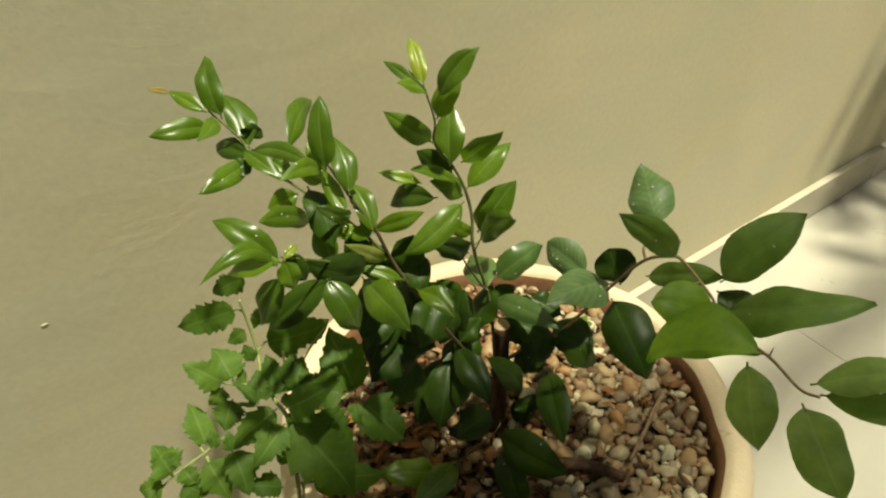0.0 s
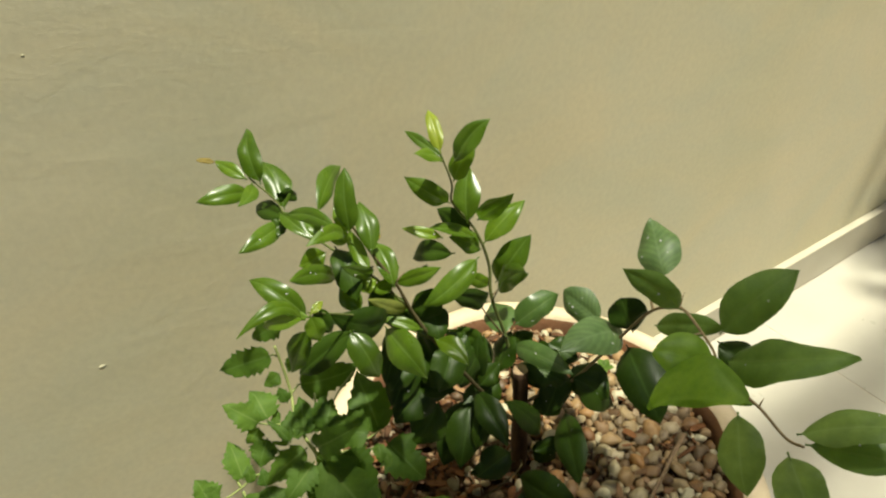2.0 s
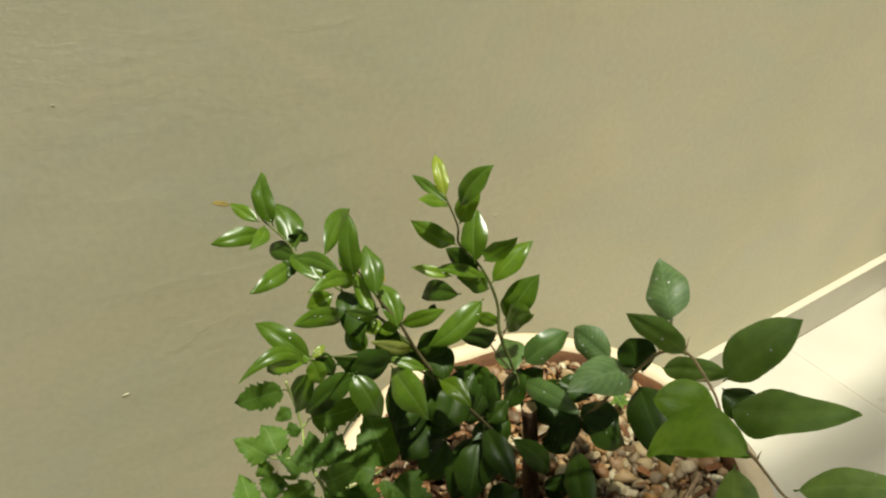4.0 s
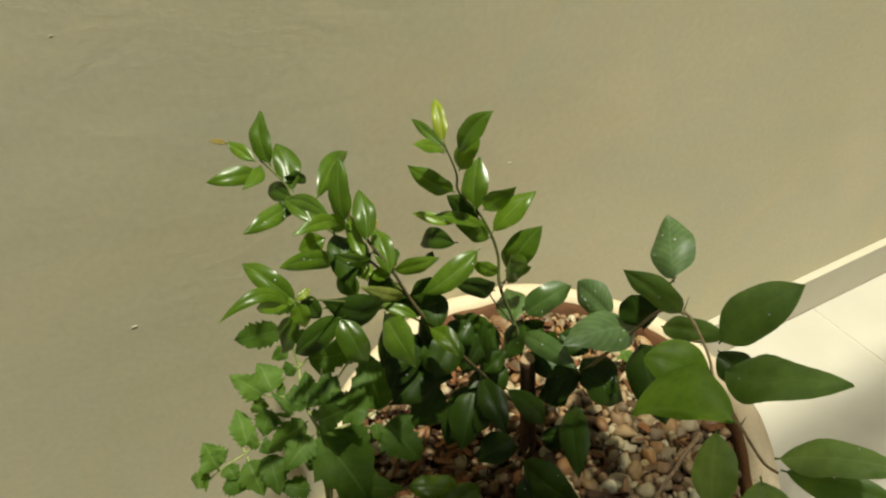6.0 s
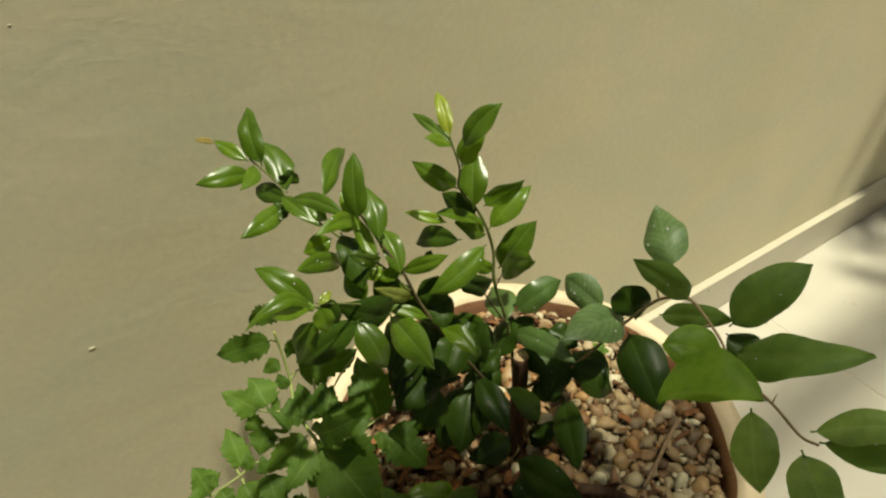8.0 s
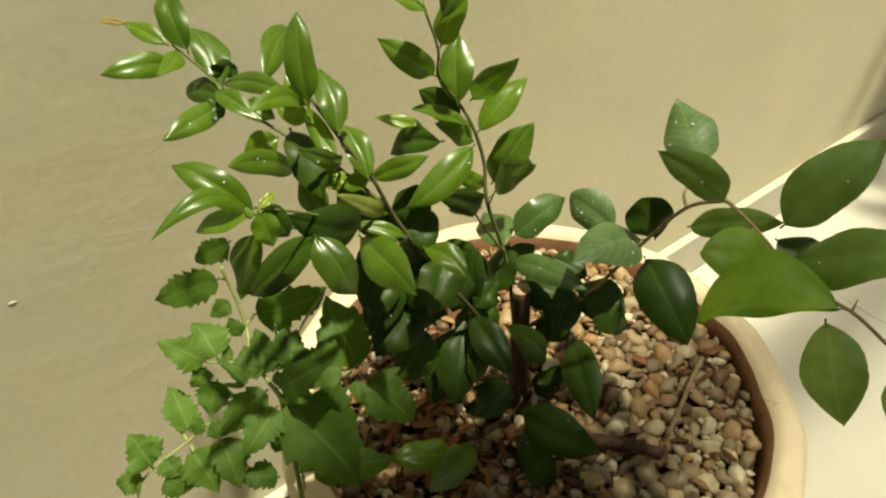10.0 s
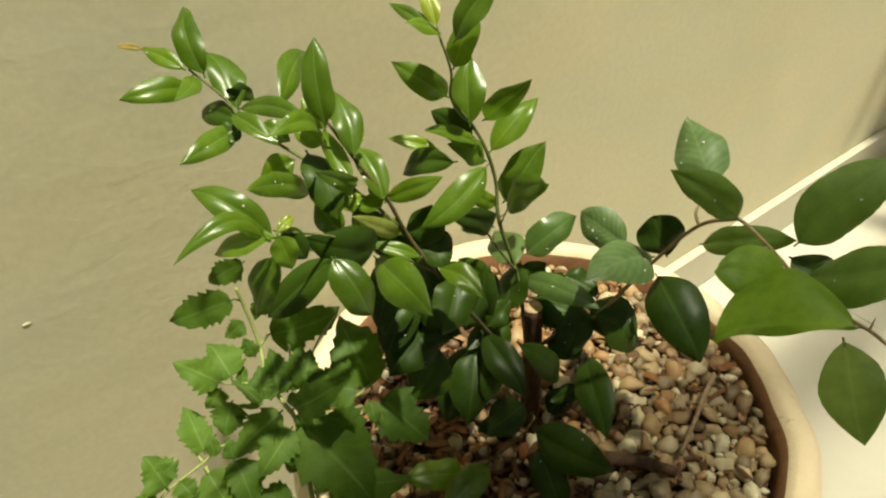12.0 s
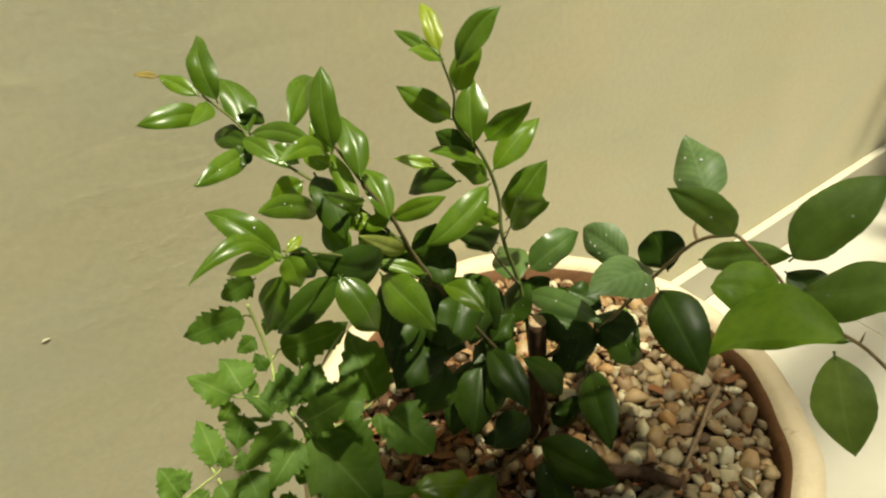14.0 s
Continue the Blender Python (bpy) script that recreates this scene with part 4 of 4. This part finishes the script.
lime_leaf(drooping_limb, (0.0190, -0.1350, 0.5990), (-0.0150, -0.1080, 0.6150), 0.0305, (-0.12, -0.61, 0.78), 0.04, 7, round_tip=True)
lime_leaf(drooping_limb, (-0.0110, -0.1760, 0.6260), (-0.0412, -0.1277, 0.5991), 0.0620, (-0.63, 0.02, 0.78), 0.04, 7, lop=0.12, bow=-0.07)
lime_leaf(drooping_limb, (-0.0251, -0.1736, 0.6270), (-0.0502, -0.2029, 0.6059), 0.0220, (-0.72, 0.12, 0.69), 0.08, 11, fold=0.35)
lime_leaf(drooping_limb, (-0.0270, -0.2050, 0.6280), (-0.0490, -0.2430, 0.6140), 0.0246, (-0.43, -0.08, 0.90), 0.06, 11)
lime_leaf(drooping_limb, (-0.0130, -0.2010, 0.6280), (0.0100, -0.2430, 0.6590), 0.0185, (-0.56, 0.27, 0.78), 0.06, 11)
lime_leaf(drooping_limb, (-0.0170, -0.2080, 0.6300), (0.0190, -0.2480, 0.6300), 0.0155, (-0.53, -0.47, 0.70), 0.06, 5)
lime_leaf(left_shoot, (-0.1980, 0.1345, 0.6955), (-0.2087, 0.1420, 0.6972), 0.0040, (-0.37, -0.67, 0.64), 0.05, 10)
lime_leaf(main_limb, (-0.0829, 0.0523, 0.6085), (-0.0893, 0.0491, 0.6012), 0.0061, (-0.40, -0.66, 0.64), 0.05, 0)
lime_leaf(main_limb, (-0.1454, 0.0231, 0.6300), (-0.1453, 0.0339, 0.6398), 0.0087, (0.07, -0.67, 0.74), 0.05, 1)
lime_leaf(tall_shoot, (-0.0723, 0.0451, 0.6999), (-0.0801, 0.0798, 0.7076), 0.0071, (-0.51, -0.29, 0.81), 0.05, 1)
lime_leaf(main_limb, (-0.1332, 0.0332, 0.6626), (-0.1289, 0.0358, 0.6679), 0.0039, (-0.33, -0.72, 0.62), 0.05, 10)
lime_leaf(main_limb, (-0.1174, 0.0128, 0.5944), (-0.1334, 0.0320, 0.6008), 0.0178, (-0.77, -0.64, -0.03), 0.05, 0)
lime_leaf(main_limb, (-0.1053, 0.0316, 0.5744), (-0.1006, -0.0078, 0.5419), 0.0317, (-0.93, -0.29, 0.22), 0.05, 0)
lime_leaf(main_limb, (-0.1233, 0.0391, 0.5763), (-0.1412, 0.0052, 0.5334), 0.0266, (-0.88, -0.12, 0.46), 0.05, 0)
lime_leaf(main_limb, (-0.1464, 0.0185, 0.6538), (-0.1446, 0.0490, 0.6676), 0.0094, (-0.47, -0.34, 0.81), 0.05, 3)
lime_leaf(main_limb, (-0.1039, 0.0190, 0.5941), (-0.1311, 0.0341, 0.5891), 0.0238, (-0.47, -0.88, -0.09), 0.05, 0)
lime_leaf(tall_shoot, (-0.0552, 0.0193, 0.5371), (-0.0832, 0.0116, 0.5109), 0.0296, (0.01, -0.96, 0.27), 0.05, 0)
lime_leaf(tall_shoot, (-0.0105, 0.0343, 0.5163), (-0.0360, 0.0225, 0.4881), 0.0290, (-0.77, 0.19, 0.61), 0.05, 0)
lime_leaf(tall_shoot, (-0.0432, 0.0297, 0.5290), (-0.0692, 0.0531, 0.5323), 0.0140, (-0.67, -0.75, 0.03), 0.05, 0)
lime_leaf(tall_shoot, (-0.0042, 0.0164, 0.5089), (0.0081, -0.0054, 0.4976), 0.0288, (-0.88, -0.48, -0.02), 0.05, 0)
lime_leaf(tall_shoot, (-0.0479, 0.0234, 0.5140), (-0.0557, 0.0085, 0.4951), 0.0266, (-0.92, 0.00, 0.38), 0.05, 0)

# ---- tomato seedling beside the pot ----
seedling = tagged(empty("tomato_plant", (-0.225, -0.02, 0.0)), "leggy young tomato plant with toothed matte green leaflets", "plant")
DOWN = Matrix.Translation((0.225, 0.02, 0.0))
bm = tube(bmesh.new(), [(-0.225, -0.020, 0.0), (-0.222, -0.018, 0.2), (-0.219, -0.012, 0.36), (-0.2115, -0.0005, 0.4375), (-0.2080, 0.0066, 0.4660), (-0.2058, 0.0128, 0.4883), (-0.2026, 0.0202, 0.5048), (-0.2038, 0.0334, 0.5083), (-0.2038, 0.0509, 0.5136), (-0.2014, 0.0613, 0.5171), (-0.1985, 0.0698, 0.5222), (-0.1980, 0.0765, 0.5377), (-0.1988, 0.0807, 0.5531), (-0.1996, 0.0829, 0.5637)], 0.0019, 0.0010, 8, 0.1)
weed_stem = part("stem", bm, WEED_STEM, seedling, "pale green hairy stem")
weed_stem.matrix_basis = DOWN


def rachis(pts):
    ob = part("leaf_stalk", tube(bmesh.new(), pts, 0.0012, 0.0006, 6, 0.1), WEED_STEM, seedling)
    ob.matrix_basis = DOWN


rachis([(-0.2050, 0.0156, 0.4990), (-0.2281, 0.0193, 0.4986), (-0.2437, 0.0313, 0.5018), (-0.2579, 0.0328, 0.4949), (-0.2797, 0.0347, 0.4861), (-0.2940, 0.0344, 0.4760)])
rachis([(-0.2030, 0.0518, 0.5149), (-0.2187, 0.0460, 0.5247), (-0.2304, 0.0479, 0.5320)])
rachis([(-0.1985, 0.0698, 0.5222), (-0.2118, 0.0660, 0.5324), (-0.2192, 0.0575, 0.5347)])
rachis([(-0.1985, 0.0810, 0.5536), (-0.2009, 0.0873, 0.5516)])
rachis([(-0.1982, 0.0701, 0.5227), (-0.1907, 0.0730, 0.5245)])
rachis([(-0.2018, 0.0194, 0.5016), (-0.1796, 0.0145, 0.5003), (-0.1610, 0.0150, 0.5014), (-0.1454, 0.0186, 0.5002)])
rachis([(-0.2080, 0.0011, 0.4535), (-0.1930, -0.0179, 0.4708), (-0.1819, -0.0257, 0.4714)])
rachis([(-0.2068, 0.0008, 0.4540), (-0.2095, -0.0026, 0.4370)])
rachis([(-0.1505, 0.0573, 0.5288), (-0.1654, 0.0522, 0.5230), (-0.1748, 0.0462, 0.5202)])
rachis([(-0.1818, 0.0653, 0.5176), (-0.1857, 0.0556, 0.5152)])
rachis([(-0.2576, 0.0332, 0.4954), (-0.2588, 0.0424, 0.4999)])
rachis([(-0.2574, 0.0308, 0.4934), (-0.2570, 0.0217, 0.4869)])
rachis([(-0.2797, 0.0347, 0.4861), (-0.2822, 0.0434, 0.4999)])
weed_leaf(weed_stem, (-0.2009, 0.0873, 0.5516), (-0.2385, 0.1119, 0.5329), 0.0219, (-0.63, -0.65, 0.42), 0.03, 0)
weed_leaf(weed_stem, (-0.1808, 0.1192, 0.5488), (-0.2051, 0.1345, 0.5309), 0.0168, (-0.67, -0.65, 0.36), 0.04, 0)
weed_leaf(weed_stem, (-0.2028, 0.0729, 0.5448), (-0.2169, 0.0714, 0.5413), 0.0112, (-0.03, -0.86, 0.50), 0.05, 1)
weed_leaf(weed_stem, (-0.1918, 0.0744, 0.5235), (-0.1427, 0.0656, 0.5234), 0.0264, (-0.15, -0.85, 0.50), 0.06, 0)
weed_leaf(weed_stem, (-0.2242, 0.0485, 0.5307), (-0.2262, 0.0693, 0.5451), 0.0240, (0.04, -0.57, 0.82), 0.04, 2)
weed_leaf(weed_stem, (-0.2304, 0.0479, 0.5320), (-0.2490, 0.0630, 0.5510), 0.0172, (0.04, -0.77, 0.64), 0.04, 2)
weed_leaf(weed_stem, (-0.2059, 0.0575, 0.5287), (-0.2078, 0.0660, 0.5397), 0.0093, (-0.33, -0.77, 0.54), 0.03, 0)
weed_leaf(weed_stem, (-0.2149, 0.0342, 0.5166), (-0.2068, 0.0501, 0.5290), 0.0122, (-0.27, -0.50, 0.82), 0.07, 0)
weed_leaf(weed_stem, (-0.2211, 0.0456, 0.5227), (-0.2152, 0.0557, 0.5314), 0.0068, (0.09, -0.68, 0.73), 0.06, 1)
weed_leaf(weed_stem, (-0.2160, 0.0314, 0.5178), (-0.2257, 0.0481, 0.5323), 0.0067, (0.07, -0.63, 0.77), 0.04, 0)
weed_leaf(weed_stem, (-0.2174, 0.0317, 0.5171), (-0.2280, 0.0373, 0.5210), 0.0036, (-0.14, -0.72, 0.68), 0.06, 1)
weed_leaf(weed_stem, (-0.2048, 0.0341, 0.5128), (-0.1943, 0.0595, 0.5279), 0.0159, (0.04, -0.52, 0.85), 0.06, 0)
weed_leaf(weed_stem, (-0.1992, 0.0352, 0.5116), (-0.1773, 0.0526, 0.5242), 0.0164, (0.11, -0.67, 0.74), 0.03, 0)
weed_leaf(weed_stem, (-0.1904, 0.0305, 0.5104), (-0.1746, 0.0481, 0.5220), 0.0174, (-0.03, -0.53, 0.85), 0.06, 0)
weed_leaf(weed_stem, (-0.2026, 0.0232, 0.5105), (-0.1817, -0.0187, 0.5662), 0.0200, (-0.96, -0.19, 0.22), 0.04, 1)
weed_leaf(weed_stem, (-0.1518, 0.0158, 0.4978), (-0.1499, 0.0569, 0.5288), 0.0316, (-0.29, -0.57, 0.77), 0.03, 0)
weed_leaf(weed_stem, (-0.2293, 0.0421, 0.5214), (-0.2420, 0.0317, 0.5078), 0.0183, (-0.37, -0.54, 0.76), 0.06, 0)
weed_leaf(weed_stem, (-0.2345, 0.0323, 0.5120), (-0.2277, 0.0330, 0.5173), 0.0065, (-0.38, -0.72, 0.58), 0.04, 0)
weed_leaf(weed_stem, (-0.2544, 0.0352, 0.4980), (-0.2528, 0.0611, 0.5149), 0.0184, (0.22, -0.54, 0.81), 0.05, 2)
weed_leaf(weed_stem, (-0.2081, 0.0213, 0.5171), (-0.2426, 0.0193, 0.5038), 0.0194, (-0.31, -0.41, 0.86), 0.06, 1)
weed_leaf(weed_stem, (-0.2077, 0.0116, 0.5116), (-0.2369, -0.0006, 0.5017), 0.0192, (-0.06, -0.54, 0.84), 0.05, 2)
weed_leaf(weed_stem, (-0.2040, 0.0129, 0.5124), (-0.1861, -0.0401, 0.4736), 0.0368, (-0.21, -0.62, 0.75), 0.05, 1)
weed_leaf(weed_stem, (-0.2067, -0.0125, 0.4723), (-0.1590, -0.0365, 0.4682), 0.0223, (-0.08, -0.32, 0.94), 0.04, 1)
weed_leaf(weed_stem, (-0.1885, 0.0128, 0.5047), (-0.1754, -0.0191, 0.4849), 0.0317, (-0.37, -0.60, 0.71), 0.03, 0)
weed_leaf(weed_stem, (-0.1540, 0.0029, 0.5043), (-0.1405, -0.0283, 0.4823), 0.0311, (0.02, -0.57, 0.82), 0.06, 0)
weed_leaf(weed_stem, (-0.1626, -0.0012, 0.5129), (-0.1669, -0.0114, 0.5037), 0.0101, (-0.15, -0.63, 0.77), 0.05, 2)
weed_leaf(weed_stem, (-0.1589, -0.0053, 0.5086), (-0.1624, -0.0171, 0.4986), 0.0061, (-0.26, -0.58, 0.77), 0.04, 2)
weed_leaf(weed_stem, (-0.2799, 0.0340, 0.4884), (-0.2828, 0.0476, 0.5079), 0.0222, (0.36, -0.74, 0.57), 0.04, 2)
weed_leaf(weed_stem, (-0.2867, 0.0338, 0.4836), (-0.3014, 0.0396, 0.4818), 0.0167, (-0.31, -0.54, 0.78), 0.04, 1)
weed_leaf(weed_stem, (-0.2730, 0.0338, 0.4899), (-0.2698, 0.0219, 0.4844), 0.0136, (-0.12, -0.45, 0.89), 0.04, 1)
weed_leaf(weed_stem, (-0.2425, 0.0216, 0.4998), (-0.2451, -0.0039, 0.4810), 0.0201, (0.02, -0.59, 0.80), 0.06, 0)
weed_leaf(weed_stem, (-0.2583, 0.0290, 0.4926), (-0.2556, 0.0046, 0.4755), 0.0203, (0.08, -0.57, 0.82), 0.05, 1)
weed_leaf(weed_stem, (-0.2222, -0.0053, 0.4713), (-0.2440, 0.0040, 0.4798), 0.0157, (0.18, -0.40, 0.90), 0.03, 0)
weed_leaf(weed_stem, (-0.2504, 0.0296, 0.4987), (-0.2482, 0.0386, 0.5082), 0.0088, (-0.34, -0.65, 0.68), 0.04, 1)
weed_leaf(weed_stem, (-0.2428, 0.0224, 0.4973), (-0.2402, 0.0309, 0.5069), 0.0099, (0.06, -0.75, 0.66), 0.05, 0)
weed_leaf(weed_stem, (-0.2104, 0.0082, 0.4946), (-0.2187, 0.0027, 0.4839), 0.0142, (-0.20, -0.80, 0.57), 0.04, 0)
weed_leaf(weed_stem, (-0.2317, 0.0484, 0.5285), (-0.2434, 0.0455, 0.5209), 0.0133, (-0.14, -0.83, 0.54), 0.05, 1)
weed_leaf(weed_stem, (-0.1819, 0.0819, 0.5476), (-0.1952, 0.0813, 0.5350), 0.0132, (-0.27, -0.91, 0.32), 0.06, 0)
weed_leaf(weed_stem, (-0.2816, 0.0388, 0.4946), (-0.2705, 0.0397, 0.5000), 0.0113, (-0.19, -0.83, 0.52), 0.07, 2)
weed_leaf(weed_stem, (-0.2103, 0.0320, 0.5163), (-0.2074, 0.0419, 0.5242), 0.0081, (0.01, -0.63, 0.78), 0.07, 1)
weed_leaf(weed_stem, (-0.1955, 0.0096, 0.5031), (-0.1828, -0.0007, 0.4994), 0.0168, (-0.02, -0.35, 0.94), 0.04, 0)
weed_leaf(weed_stem, (-0.2762, 0.0287, 0.4831), (-0.2658, 0.0147, 0.4776), 0.0190, (-0.34, -0.55, 0.76), 0.06, 0)
weed_leaf(weed_stem, (-0.1995, 0.0092, 0.5030), (-0.1956, 0.0237, 0.5128), 0.0114, (-0.21, -0.51, 0.84), 0.07, 1)
weed_leaf(weed_stem, (-0.1620, 0.0105, 0.5105), (-0.1923, 0.0387, 0.5105), 0.0290, (-0.15, -0.60, 0.80), 0.04, 0)

# ---- tiny sprout in the pot ----
sprout = tagged(empty("sprout", (0.122, 0.037, 0.368)), "tiny bright green sprout growing between the pebbles", "seedling")
part("stem", tube(bmesh.new(), [(0, 0, 0), (0.001, -0.001, 0.012), (0.000, -0.003, 0.022)], 0.0006, 0.0004, 6), WEED_STEM, sprout)
for k in range(5):
    a = 1.25 * k + 0.4
    tip = Vector((0.011 * math.cos(a), 0.011 * math.sin(a) - 0.003, 0.023 + 0.002 * (k % 2)))
    weed_leaf(sprout, (0, -0.003, 0.021), tip, 0.008, (0.1 * math.cos(a), 0.1 * math.sin(a), 1), 0.08, 2)

# ---- drops of water on the leaves ----
drop_mat, n, l, glass = material("water", 0.03, 0.5)
glass.inputs["Transmission Weight"].default_value = 0.5
glass.inputs["IOR"].default_value = 1.33
drop_rng = random.Random(3)
drops = bmesh.new()
bpy.context.view_layer.update()
for ob in [o for o in scene.objects if o.name.split(".")[0] == "leaf"]:
    wet = ob.data.materials[0].name == "dull_leaf"
    for _ in range(5 if wet else drop_rng.choice((0, 0, 0, 0, 0, 1, 2))):
        v = ob.data.vertices[drop_rng.randrange(60, 340)]
        m = ob.matrix_world
        up = (m.to_3x3() @ v.normal).normalized()
        if up.z < 0:
            up = -up
        r = drop_rng.uniform(0.0004, 0.0010) if wet else drop_rng.uniform(0.0003, 0.0007)
        made = bmesh.ops.create_icosphere(drops, subdivisions=2, radius=1)["verts"]
        q = up.to_track_quat("Z", "Y").to_matrix()
        for w in made:
            w.co = m @ v.co + up * r * 0.15 + q @ Vector((w.co.x * r, w.co.y * r, w.co.z * r * 0.6))
tagged(part("water_drops", drops, drop_mat), "small clear water drops on the lime leaves", "water drops", kind="stuff")

# ---- unseen tree, added for the dappled shade on the right ----
unseen_tree = tagged(empty("unseen_tree", (1.9, -1.7, 0.0)), "unseen leafy tree added to throw dappled shade on floor and wall", "tree")
bm = tube(bmesh.new(), [(0, 0, -0.05), (0.02, 0.05, 0.8), (-0.05, 0.2, 1.6), (-0.15, 0.5, 2.2), (-0.4, 1.0, 2.6)], 0.06, 0.02, 10, 0.2)
part("trunk", bm, BARK, unseen_tree)
verts, faces = [], []
tree_rng = random.Random(5)
centres = []
for k in range(1000):
    x, y, z = tree_rng.gauss(0, 1), tree_rng.gauss(0, 1), tree_rng.gauss(0, 1)
    c = Vector((1.83 + 0.30 * x, -0.45 + 0.45 * y, 2.35 + 0.16 * z))
    if c.x > 1.25 + 0.12 * tree_rng.random() and c.y < 0.12:
        centres.append(c)
# Dense bough placed to cut the slanting shadow edge on the wall.
for k in range(150):
    x, y = tree_rng.uniform(1.30, 2.0), tree_rng.uniform(-0.180, 0.10)
    if x > 1.335 + 0.8 * (y + 0.193):
        centres.append(Vector((x, y, 2.35 + 0.04 * tree_rng.gauss(0, 1))))
for c in centres:
    m = Matrix.Translation(c - Vector((1.9, -1.7, 0))) @ Euler((tree_rng.uniform(-0.9, 0.9), tree_rng.uniform(-0.9, 0.9), tree_rng.uniform(0, 6.28))).to_matrix().to_4x4()
    s = tree_rng.uniform(0.035, 0.06)
    at = len(verts)
    for p, q, r in ((-1, 0, 0), (-0.4, -0.42, 0.06), (0.4, -0.38, 0.05), (1, 0, -0.1), (0.4, 0.38, 0.05), (-0.4, 0.42, 0.06)):
        verts.append(m @ Vector((p * s, q * s, r * s)))
    faces.append((at, at + 1, at + 2, at + 3, at + 4, at + 5))
crown = bpy.data.meshes.new("crown")
crown.from_pydata(verts, [], faces)
crown.materials.append(LEAF[1])
crown_ob = new("crown", crown)
crown_ob.parent = unseen_tree

# ---- unseen slatted roof, added to shade the pot and floor ----
pergola = tagged(empty("unseen_roof", (0, -0.435, 2.7)), "unseen timber roof added to shade pot and floor, partly boarded and partly slatted", "pergola")
for x in (-2.6, -0.9, 1.8, 3.0):
    part("beam", slab(bmesh.new(), (x - 0.02, -2.39, 0.02), (x + 0.03, 0.0, 0.12), 0.004), DRY, pergola, smooth=False)
# Board edge and slat widths are set to grade the shade below.
board_mesh = mesh_of("board", slab(bmesh.new(), (-3.15, -0.0307, 0.0), (0.21, 0.0307, 0.018), 0.002), DRY, False)
slat_meshes = [mesh_of("slat", slab(bmesh.new(), (0.212, -w, 0.0), (3.15, w, 0.012), 0.001), DRY, False) for w in (0.0040, 0.0055, 0.0030, 0.0018)]
for k in range(152):
    strips = [("slat", slat_meshes[min(k // 4, 3)], -0.0075 - 0.0155 * k)]
    if k % 4 == 0:
        strips.append(("board", board_mesh, -0.0005 - 0.0155 * k))
    for name, mesh, y in strips:
        strip = new(name, mesh)
        strip.parent, strip.location = pergola, (0, y, 0)
